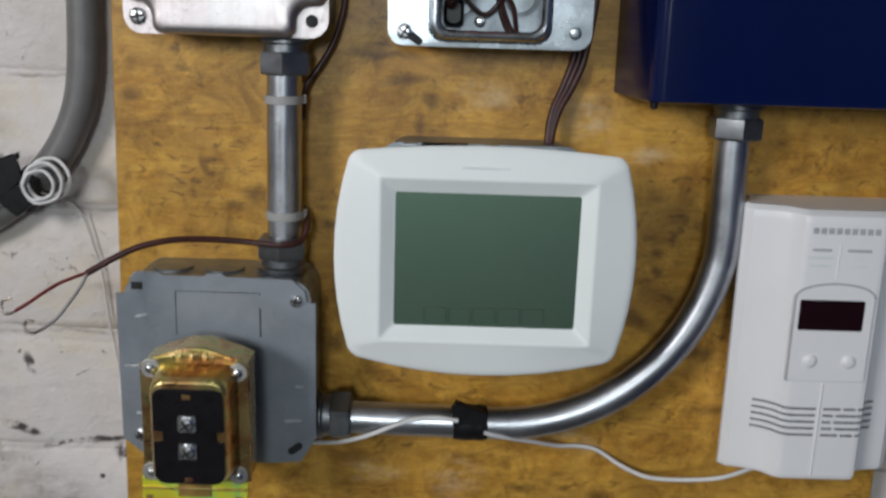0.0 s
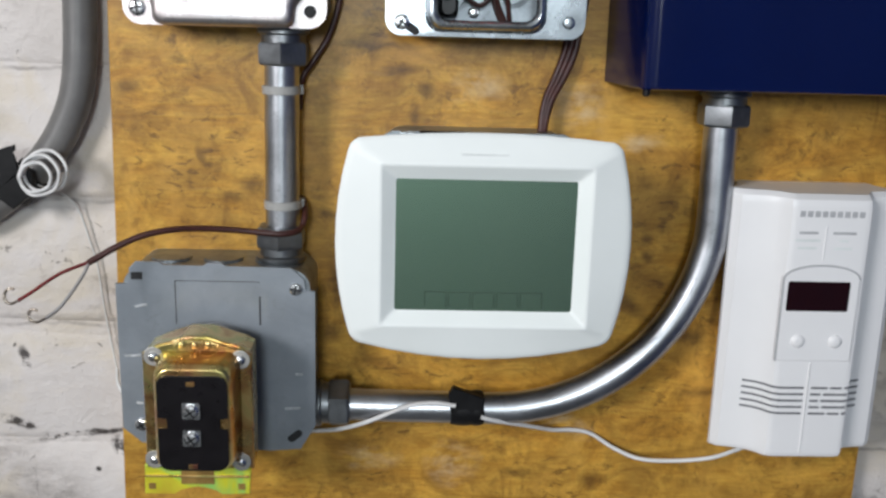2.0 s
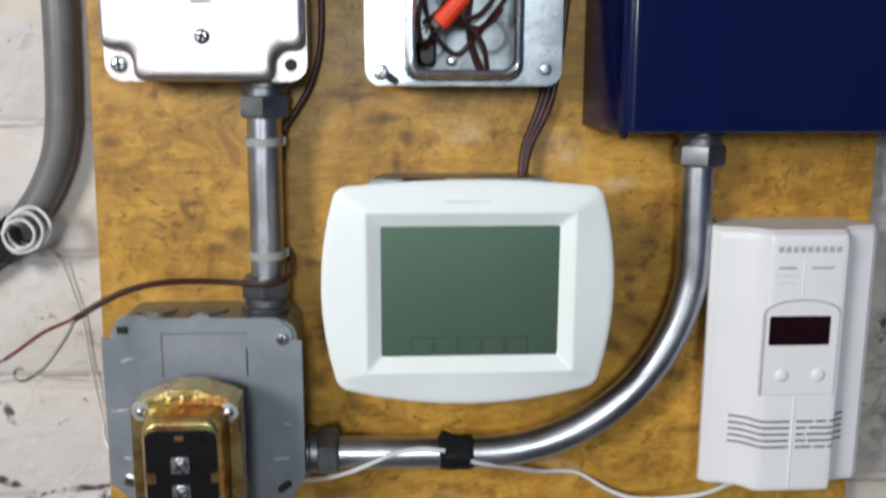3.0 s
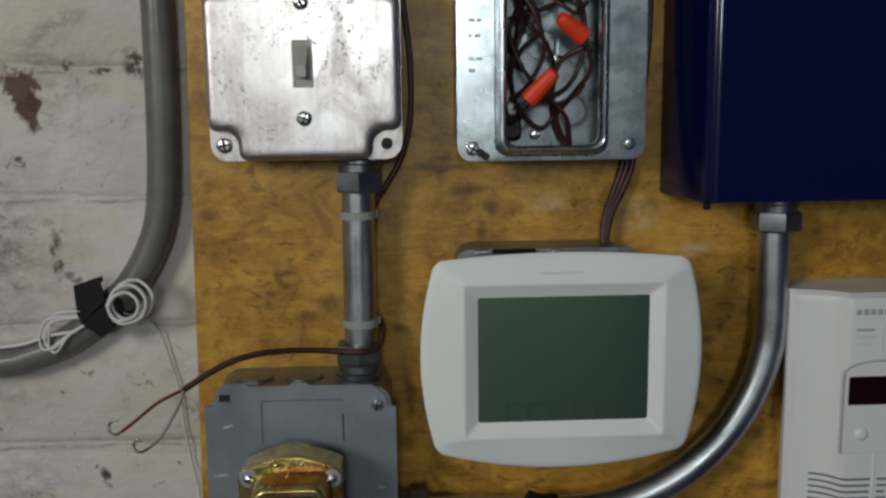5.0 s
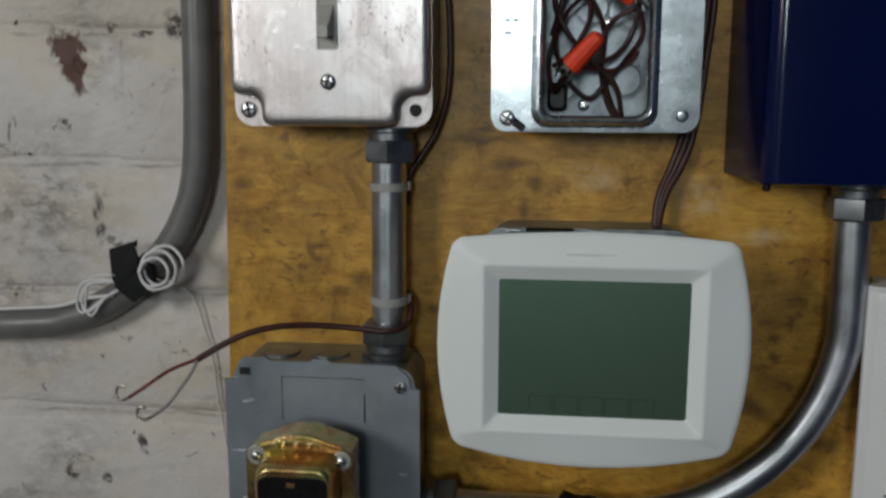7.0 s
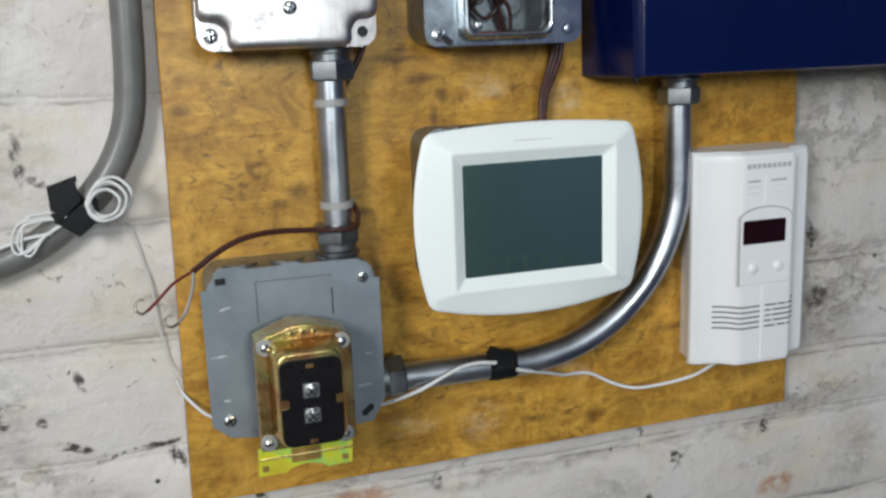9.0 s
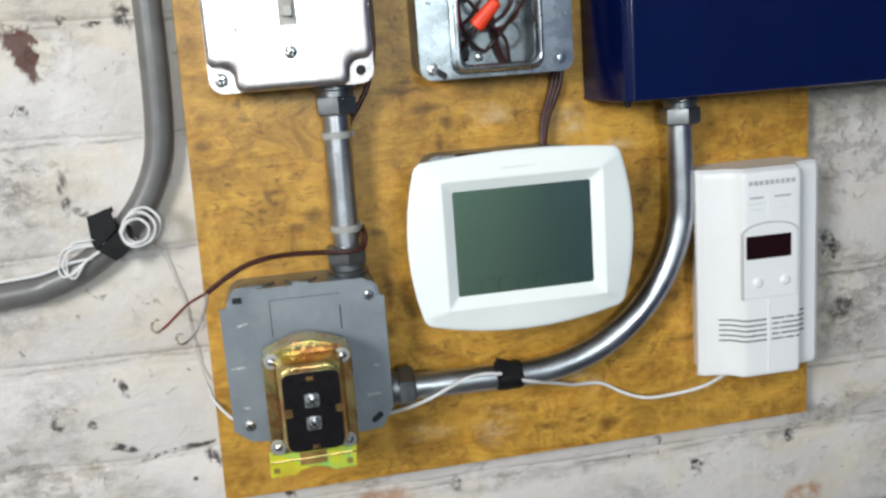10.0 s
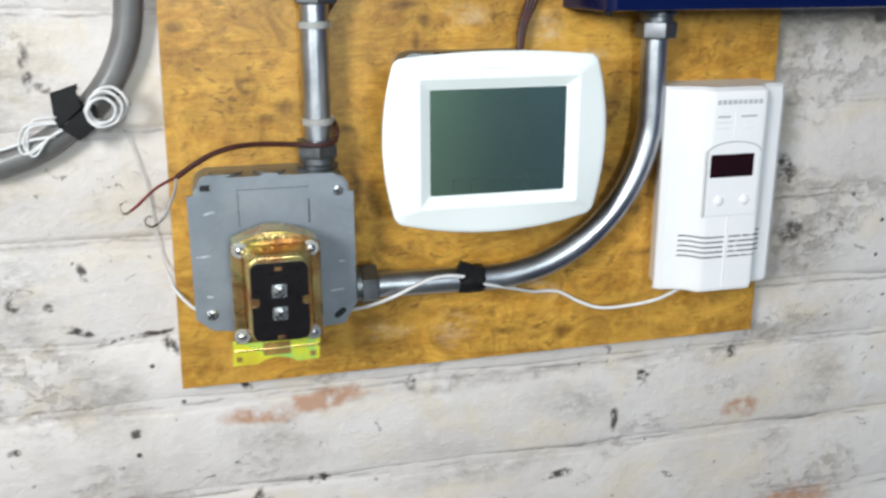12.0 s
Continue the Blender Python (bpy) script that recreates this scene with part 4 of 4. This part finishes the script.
wire("white_wire", [(-0.2108, 0.0065, -0.0985), (-0.2085, -0.0010, -0.1040), (-0.2035, -0.0060, -0.1100), (-0.1960, -0.0120, -0.1165), (-0.1880, -0.0150, -0.1205)], 0.0011, M_WIRE_WHITE, "white wire slipping behind a grey steel box")
wire("white_wire", [(-0.1050, -0.0030, -0.1335), (-0.0925, -0.0100, -0.1290), (-0.0780, -0.0220, -0.1225), (-0.0620, -0.0305, -0.1145), (-0.0460, -0.0330, -0.1065), (-0.0340, -0.0330, -0.1020), (-0.0220, -0.0325, -0.1010), (-0.0100, -0.0325, -0.1025)], 0.0013, M_WIRE_WHITE, "white twin wire rising over a steel conduit")
wire("white_wire", [(0.0050, -0.0320, -0.1095), (0.0140, -0.0300, -0.1125), (0.0320, -0.0200, -0.1195), (0.0500, -0.0080, -0.1275), (0.0620, -0.0040, -0.1292), (0.0740, -0.0030, -0.1318), (0.0880, -0.0080, -0.1390), (0.1030, -0.0140, -0.1430), (0.1220, -0.0230, -0.1395), (0.1400, -0.0300, -0.1340), (0.1540, -0.0300, -0.1290), (0.1700, -0.0250, -0.1250)], 0.0013, M_WIRE_WHITE, "white twin wire sagging across the plywood")
wire("brown_cable", [(-0.0962, -0.0270, -0.0010), (-0.0985, -0.0330, -0.0026), (-0.1060, -0.0378, -0.0033), (-0.1180, -0.0382, -0.0025), (-0.1300, -0.0400, -0.0012), (-0.1450, -0.0450, 0.0005), (-0.1600, -0.0520, 0.0012), (-0.1740, -0.0580, -0.0010), (-0.1860, -0.0630, -0.0060), (-0.1940, -0.0665, -0.0105), (-0.1985, -0.0690, -0.0130)], 0.0017, M_BROWN, "stiff brown thermostat cable sticking out sideways")
wire("red_wire", [(-0.1975, -0.0685, -0.0125), (-0.2030, -0.0730, -0.0140), (-0.2090, -0.0790, -0.0160), (-0.2140, -0.0850, -0.0190), (-0.2190, -0.0905, -0.0225), (-0.2235, -0.0950, -0.0252)], 0.0009, M_RED, "red insulated conductor at a cable end")
wire("bare_end", [(-0.2230, -0.0945, -0.0250), (-0.2262, -0.0965, -0.0262), (-0.2288, -0.0965, -0.0245), (-0.2290, -0.0960, -0.0215), (-0.2272, -0.0960, -0.0192), (-0.2245, -0.0960, -0.0190)], 0.0007, M_COPPER, "bare hooked wire end")
wire("pale_wire", [(-0.1980, -0.0690, -0.0130), (-0.1990, -0.0770, -0.0180), (-0.2015, -0.0860, -0.0235), (-0.2050, -0.0940, -0.0290), (-0.2090, -0.1005, -0.0320)], 0.0009, M_WIRE_GREY, "pale insulated conductor at a cable end")
wire("bare_end", [(-0.2085, -0.1000, -0.0318), (-0.2120, -0.1030, -0.0330), (-0.2150, -0.1035, -0.0318), (-0.2158, -0.1030, -0.0292), (-0.2142, -0.1030, -0.0270), (-0.2115, -0.1030, -0.0272)], 0.0007, M_COPPER, "bare hooked wire end")
wire("brown_cable", [(-0.0962, -0.0270, -0.0010), (-0.0952, -0.0230, 0.0040), (-0.0965, -0.0140, 0.0090), (-0.0990, -0.0080, 0.0110)], 0.0018, M_BROWN, "brown cable wrapped behind a conduit")
wire("brown_cable", [(-0.0790, -0.0060, 0.42), (-0.0815, -0.0060, 0.2600), (-0.0808, -0.0050, 0.2000), (-0.0768, -0.0050, 0.1600), (-0.0770, -0.0050, 0.1250), (-0.0822, -0.0060, 0.1030), (-0.0905, -0.0080, 0.0880), (-0.0975, -0.0090, 0.0770), (-0.0995, -0.0080, 0.0600)], 0.0017, M_BROWN, "dark brown cable clipped beside a steel box")
for k, (dx, dz) in enumerate(((-0.0072, 0), (-0.0042, 0.002), (-0.0100, 0.0))):
    wire("brown_cable", [(0.0620 + dx, -0.0050, 0.42), (0.0640 + dx, -0.0050, 0.2000), (0.0610 + dx, -0.0050, 0.1400), (0.0560 + dx, -0.0055, 0.1000), (0.0500 + dx * 0.9, -0.0070, 0.0830), (0.0410 + dx * 0.6, -0.0100, 0.0680), (0.0360 + dx * 0.3, -0.0140, 0.0520), (0.0345, -0.0200, 0.0400)],
         0.0019, M_BROWN, "brown thermostat cable dropping behind the thermostat", group="cables behind the thermostat")

# wire nuts and the tangle in the open box
def wire_nut(a, b):
    a, b = Vector(a), Vector(b)
    d = (b - a).normalized()
    n = (b - a).length
    e = thing("wire_nut", tuple(a), "orange-red wire nut in an open steel box", "wire nut", "nuts in the open box")
    prof = [(0, 0.0016), (0.0004, 0.0028), (0.0014, 0.0037), (0.0028, 0.0041), (n * 0.3, 0.0044), (n * 0.75, 0.0050), (n * 0.97, 0.0053), (n, 0.0046)]
    part("cap", turned(tuple(a), tuple(d), prof, 12), M_NUT, e, smooth=25)
    side = d.cross(Vector((0, 1, 0))).normalized()
    for s in (-0.0016, 0.0002, 0.0018):
        p0 = b + side * s - d * 0.002
        part("bare_strand", tube(smooth_path([p0, b + d * 0.005 + side * s * 2.0, b + d * 0.009 + side * s * 1.4 + Vector((0, 0.004, 0.0))], 4), 0.0006, 6), M_COPPER, e)
    return e


wire_nut((0.0020, -0.0400, 0.1775), (0.0165, -0.0360, 0.1665))
wire_nut((0.0005, -0.0400, 0.1490), (-0.0135, -0.0350, 0.1335))
tangle = [
    [(0.0185, -0.031, 0.164), (0.022, -0.026, 0.150), (0.015, -0.018, 0.138), (0.004, -0.012, 0.124), (-0.004, -0.012, 0.118), (-0.015, -0.014, 0.128), (-0.021, -0.020, 0.145), (-0.018, -0.026, 0.165), (-0.010, -0.020, 0.185), (-0.014, -0.012, 0.198)],
    [(0.0175, -0.030, 0.162), (0.006, -0.024, 0.155), (0.002, -0.018, 0.140), (0.006, -0.012, 0.122), (0.012, -0.008, 0.108)],
    [(-0.016, -0.031, 0.129), (-0.022, -0.024, 0.122), (-0.024, -0.016, 0.140), (-0.016, -0.020, 0.160), (-0.006, -0.026, 0.172), (-0.012, -0.028, 0.190), (-0.018, -0.022, 0.202)],
    [(-0.020, -0.014, 0.195), (-0.012, -0.022, 0.175), (-0.002, -0.020, 0.165), (0.004, -0.015, 0.150), (0.003, -0.010, 0.130), (0.008, -0.008, 0.112), (0.016, -0.008, 0.106)],
    [(-0.022, -0.018, 0.178), (-0.012, -0.026, 0.180), (0.000, -0.024, 0.184), (0.012, -0.018, 0.190), (0.020, -0.014, 0.182), (0.021, -0.012, 0.160)],
    [(-0.014, -0.030, 0.131), (-0.004, -0.022, 0.134), (0.010, -0.016, 0.140), (0.018, -0.014, 0.152), (0.0215, -0.016, 0.170)],
    [(-0.021, -0.028, 0.196), (-0.010, -0.033, 0.180), (-0.004, -0.028, 0.160), (-0.012, -0.022, 0.142), (-0.022, -0.018, 0.134)],
    [(0.014, -0.010, 0.108), (0.010, -0.018, 0.124), (-0.002, -0.022, 0.136), (-0.016, -0.026, 0.152), (-0.022, -0.022, 0.172), (-0.012, -0.016, 0.190)],
    [(0.020, -0.024, 0.186), (0.012, -0.030, 0.180), (-0.004, -0.028, 0.190), (-0.016, -0.020, 0.186), (-0.022, -0.014, 0.166), (-0.014, -0.012, 0.150)],
    [(-0.023, -0.012, 0.150), (-0.018, -0.016, 0.168), (-0.016, -0.026, 0.186), (-0.008, -0.024, 0.200)]]
for pts in tangle:
    wire("brown_wire", pts, 0.0013, M_DARKWIRE, "dark brown wire looped inside an open box", group="wires in the open box")
wire("red_wire", [(-0.012, -0.029, 0.134), (-0.002, -0.020, 0.133), (0.008, -0.014, 0.132), (0.016, -0.014, 0.136), (0.021, -0.015, 0.142)], 0.0011, M_RED, "red wire looped inside an open box")
part_clamp = part("cable_clamp", loft([rrect(-0.0195, 0.1185, 0.0055, 0.0075, 0.003, -0.0025), rrect(-0.0195, 0.1185, 0.0050, 0.0070, 0.003, -0.0140), rrect(-0.0195, 0.1185, 0.0035, 0.0055, 0.003, -0.0165)]), M_BLACK, None)
tagged(part_clamp, "black cable bushing inside an open steel box", "bushing")

# ---- blue cabinet ----
bb = thing("blue_cabinet", (0.22, 0.0, 0.078), "dark blue enamelled steel control cabinet", "cabinet")
X0, X1, Z0, Z1, YF = 0.0690, 0.392, 0.0785, 0.400, -0.0610


def cab_ring(x0, x1, z0, z1, y):
    return [(x0, y, z0), (x1, y, z0), (x1, y, z1), (x0, y, z1)]


part("back_shell", loft([cab_ring(X0 + 0.003, X1 - 0.003, Z0 + 0.002, Z1 - 0.002, 0.0), cab_ring(X0 + 0.0055, X1 - 0.0055, Z0 + 0.002, Z1 - 0.002, -0.0400)]), M_BLUE, bb, smooth=0)
rings = [rrect((X0 + X1) / 2, (Z0 + Z1) / 2, (X1 - X0) / 2, (Z1 - Z0) / 2, 0.0012, -0.0003, 2)]
for a in range(0, 91, 15):
    rnd = 0.0072
    rings.append(rrect((X0 + X1) / 2, (Z0 + Z1) / 2, (X1 - X0) / 2 - 0.0074 - rnd * (1 - math.cos(radians(a))), (Z1 - Z0) / 2 - 0.0012 * (1 - math.cos(radians(a))), 0.0012, YF + rnd - rnd * math.sin(radians(a)), 2))
part("front_door", loft(rings), M_BLUE, bb, "glossy dark blue door with rolled edges", smooth=50)
part("hinge_pin", turned((X0 + 0.0105, YF + 0.006, Z0 + 0.001), (0, 0, -1), [(0, 0.0020), (0.0035, 0.0020), (0.0042, 0.0012)], 12), M_BLACK, bb)

gland = thing("cable_gland", (0.334, -0.012, 0.0785), "pale grey plastic cable gland under a blue cabinet", "cable gland")
# added black collar; its colour gives the shade left of the pale nut
part("collar", turned((0.334, -0.012, 0.0785), (0, 0, -1), [(0, 0.0090), (0.0022, 0.0090), (0.0028, 0.0080)], 24), M_TAPE, gland, "black collar drawn for the shade beside the nut")
part("dome_nut", turned((0.335, -0.012, 0.0757), (0, 0, -1), [(0, 0.0074), (0.0050, 0.0074), (0.0070, 0.0060), (0.0078, 0.0035)], 8), M_WHITE_CO, gland, "pale plastic dome nut", smooth=20)

# ---- thermostat ----
th = thing("thermostat", (0.0025, -0.040, -0.005), "white touchscreen thermostat with a blank green display", "thermostat")
TX, TZ, TH, TV = -0.0012, 0.0026, 0.0655, 0.0512
BOW = (0.0080, 0.0038, 0.0092)


def t_ring(grow, y, r=0.0046):
    return rrect(TX, TZ, TH + grow, TV + grow, r, y, 5, BOW)


part("base", loft([t_ring(-0.0120, -0.0399), t_ring(-0.0100, -0.0540)]), mat_plain("grey_thermostat_base", (0.34, 0.34, 0.34), 0.5, 0.1, 60), th, "grey wall plate")
LX, LZ0, LZ1, LW = -0.0006, -0.0312, 0.0346, 0.0441


def lcd_ring(g, y):
    n = len(t_ring(0, 0))
    base = t_ring(0, 0)
    cx, cz, hx, hz = LX, (LZ0 + LZ1) / 2, LW + g, (LZ1 - LZ0) / 2 + g
    out = []
    for x, _, z in base:                      # the window's outline, met by rays from the centre
        dx, dz = (x - TX) / (TH + BOW[0]), (z - TZ) / (TV + BOW[1])
        k = max(abs(dx), abs(dz))
        out.append((cx + hx * dx / k, y, cz + hz * dz / k))
    return out


housing = part("housing", loft([t_ring(-0.0090, -0.0530), t_ring(-0.0076, -0.0545), t_ring(-0.0024, -0.0700), t_ring(-0.0003, -0.0755, 0.0046), t_ring(0.0, -0.0768), t_ring(-0.0006, -0.0778, 0.0044), t_ring(-0.0020, -0.0786, 0.0042), t_ring(-0.0040, -0.0791, 0.0040),
                                lcd_ring(0.0086, -0.0826), lcd_ring(0.0077, -0.0828), lcd_ring(0.0066, -0.0825), lcd_ring(0.0016, -0.0793), lcd_ring(0.0004, -0.0788), lcd_ring(0.0, -0.0780)], cap_front=False), M_WHITE, th, "white plastic housing", smooth=40)
part("display", slab(LX - LW - 0.0004, LX + LW + 0.0004, -0.0786, -0.0760, LZ0 - 0.0004, LZ1 + 0.0004), M_LCD, th, "blank grey-green display", smooth=0)
for k in range(5):
    x0 = -0.0302 + k * 0.0120
    for a, b, c, d in ((x0, x0 + 0.0112, -0.0222, -0.0217), (x0, x0 + 0.0005, -0.0298, -0.0222), (x0 + 0.0107, x0 + 0.0112, -0.0298, -0.0222)):
        part("key_outline", slab(a, b, -0.07868, -0.0786, c, d), M_LCD_MARK, th, smooth=0)
part("maker_mark", slab(-0.014, 0.009, -0.0814, -0.0800, 0.0470, 0.0481), M_FAINT, th, "faint grey printed bar", smooth=0)
# dark tabs along the top edge, painting the shade of vent openings
for k in range(22):
    x = TX - 0.062 + k * 0.0056
    if abs(x - TX) > 0.020:
        z = TZ + TV - 0.0036 + BOW[1] * (1 - ((x + 0.0014 - TX) / TH) ** 2)
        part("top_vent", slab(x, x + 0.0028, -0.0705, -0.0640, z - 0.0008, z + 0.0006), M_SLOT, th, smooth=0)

# ---- gas alarm ----
co = thing("gas_alarm", (0.1865, 0.0, -0.05), "white plug-in gas alarm with a dark display window", "alarm")
CO_Z0, CO_Z1 = -0.1265, 0.0250
SECTION = [(0.1480, -0.0005), (0.1450, -0.0150), (0.1385, -0.0255), (0.1385, -0.0285), (0.1420, -0.0325), (0.1500, -0.0345), (0.1575, -0.0375), (0.1620, -0.0412), (0.1652, -0.0452), (0.1685, -0.0465),
           (0.2050, -0.0465), (0.2082, -0.0455), (0.2110, -0.0400), (0.2138, -0.0350), (0.2200, -0.0330), (0.2290, -0.0315), (0.2325, -0.0285), (0.2330, -0.0255), (0.2270, -0.0150), (0.2250, -0.0005)]


def co_y(x):
    for (a, b), (c, d) in zip(SECTION, SECTION[1:]):
        if a <= x <= c and c > a:
            return b + (d - b) * (x - a) / (c - a)
    return -0.03


rings = []
for z, k in ((CO_Z0, 0.90), (CO_Z0 + 0.0012, 0.965), (CO_Z0 + 0.0045, 1.0), (CO_Z1 - 0.0070, 1.0), (CO_Z1 - 0.0025, 0.965), (CO_Z1, 0.88)):
    rings.append([(0.1858 + (x - 0.1858) * (1 - (1 - k) * 0.12), y * k, z) for x, y in SECTION])
body = part("body", loft(rings), M_WHITE_CO, co, "white plastic body", smooth=28)
pan = [(0.1640, -0.0672), (0.1640, -0.0205)] + [(0.1848 - 0.0208 * math.cos(math.pi * k / 10), -0.0205 + 0.0075 * math.sin(math.pi * k / 10)) for k in range(1, 10)] + [(0.2056, -0.0205), (0.2056, -0.0672)]
panel = part("display_panel", prism(pan[::-1], -0.0440, -0.0476, 0.0007), M_WHITE_CO, co)
part("panel_rim", tube([(x, -0.0470, z) for x, z in pan[:-1]], 0.0007, 6), M_GREYINK, panel)
part("display_window", loft([rrect(0.1834, -0.0300, 0.0170, 0.0083, 0.001, -0.0475, 3), rrect(0.1834, -0.0300, 0.0170, 0.0083, 0.001, -0.0479, 3)]), M_WINDOW, panel, "dark red-black display window")
for x in (0.1752, 0.1958):
    part("button", turned((x, -0.0474, -0.0556), FRONT, [(0, 0.0038), (0.0008, 0.0037), (0.0016, 0.0028), (0.0019, 0.0012)], 20), M_WHITE_CO, panel)
# thin dark strips laid on the body paint the shade of uncut slots
for k in range(5):
    z = -0.0832 - 0.0038 * k
    reach = math.sqrt(max(0.0, 0.0086 ** 2 - (z + 0.0908) ** 2))
    for a, b in ((0.1515, 0.1822), (0.1864, 0.2005 - reach - 0.0008), (0.2005 - reach + 0.0008, 0.2005 + reach - 0.0008), (0.2005 + reach + 0.0008, 0.2190)):
        if b - a < 0.001:
            continue
        xs = sorted({a, b, *[x for x, _ in SECTION if a < x < b]})
        top = [(x, co_y(x) - 0.0003) for x in xs]
        rings = [[(x, y + 0.002, z - 0.0006), (x, y, z - 0.0006), (x, y, z + 0.0006), (x, y + 0.002, z + 0.0006)] for x, y in top]
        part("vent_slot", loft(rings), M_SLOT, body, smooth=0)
part("centre_rib", slab(0.1837, 0.1845, -0.0473, -0.0460, CO_Z0 + 0.004, -0.0685, 0.0003, 1), M_WHITE_CO, body)
part("centre_rib", slab(0.1837, 0.1845, -0.0470, -0.0460, -0.0100, 0.0085, 0.0003, 1), M_WHITE_CO, body)
for k in range(9):
    x = 0.1690 + k * 0.0040
    part("maker_mark", slab(x, x + 0.0029, -0.0467, -0.0463, 0.0135, 0.0167), M_GREYINK, body, "grey printed bar", smooth=0)
for x0, ws in ((0.1680, (0.0100, 0.0135, 0.0105)), (0.1875, (0.0125, 0.0050, 0.0100))):
    for k, w in enumerate(ws):
        part("print_bar", slab(x0 + (0.0135 - w) / 2, x0 + (0.0135 + w) / 2, -0.0467, -0.0463, 0.0042 - 0.0042 * k, 0.0056 - 0.0042 * k), M_FAINT if k else M_GREYINK, body, smooth=0)

# ---- bricks ----
COURSE, LENGTH = 0.0758, 0.213


def brick_mesh(seed, w, h):
    """A painted stretcher: worn arrises along the beds, a slightly wavy face; its ends run into its neighbours under the paint."""
    r = random.Random(seed)
    cols, rows = 4, ((-h / 2 - 0.0012, 0.0060), (-h / 2 - 0.0004, 0.0020), (-h / 2 + 0.0055, 0.0004), (0.0, 0.0), (h / 2 - 0.0055, 0.0004), (h / 2 + 0.0004, 0.0020), (h / 2 + 0.0012, 0.0060))
    bm = bmesh.new()
    grid = []
    for n, (z, y) in enumerate(rows):
        wob = 0.0 if n in (0, 3, 6) else 0.0020
        grid.append([bm.verts.new((-w / 2 + w * k / cols, y + (r.uniform(-0.0005, 0.0005) if 0 < k < cols and 0 < n < 6 else 0.0), z + (r.uniform(-wob, wob) if 0 < k < cols else 0.0))) for k in range(cols + 1)])
    for lo, hi in zip(grid, grid[1:]):
        for k in range(cols):
            bm.faces.new((lo[k], lo[k + 1], hi[k + 1], hi[k]))
    me = bpy.data.meshes.new("brick")
    bm.normal_update()
    bm.to_mesh(me)
    bm.free()
    me.materials.append(M_BRICK)
    me.shade_smooth()
    return me


brick_kinds = [brick_mesh(k, LENGTH + 0.0080, COURSE - 0.0036) for k in range(8)]
rest_v, rest_f = [], []
rng = random.Random(9)
for row in range(-18, 15):
    zc, low = 0.0396 + row * COURSE, 1.0
    if row == -3:          # a course of thinner bricks
        zc, low = -0.1745, 0.69
    elif row < -3:
        zc += 0.0244
    for col in range(-9, 10):
        xc = -0.06 + col * LENGTH + (LENGTH / 2 if row % 2 else 0) + rng.uniform(-0.004, 0.004)
        if xc < -1.88 or xc > 0.74:
            continue
        y = WALL_Y + rng.uniform(-0.0002, 0.0002)
        if abs(xc) < 0.9 and -0.75 < zc < 0.60:
            ob = new("brick", brick_kinds[rng.randrange(8)])
            ob.parent = brick_wall
            ob.location = (xc, y, zc + rng.uniform(-0.0012, 0.0012))
            ob.scale = (1.0, 1.0, low)
            ob.rotation_euler = (rng.uniform(-0.003, 0.003), rng.uniform(-0.006, 0.006), 0.0)
        else:
            me = brick_kinds[rng.randrange(8)]
            n = len(rest_v)
            rest_v += [(v.co.x + xc, v.co.y + y, v.co.z * low + zc) for v in me.vertices]
            rest_f += [tuple(n + i for i in p.vertices) for p in me.polygons]
me = bpy.data.meshes.new("brickwork")
me.from_pydata(rest_v, [], rest_f)
me.materials.append(M_BRICK)
me.shade_smooth()
ob = new("brickwork", me)
ob.parent = brick_wall
ob["kind"] = "stuff"
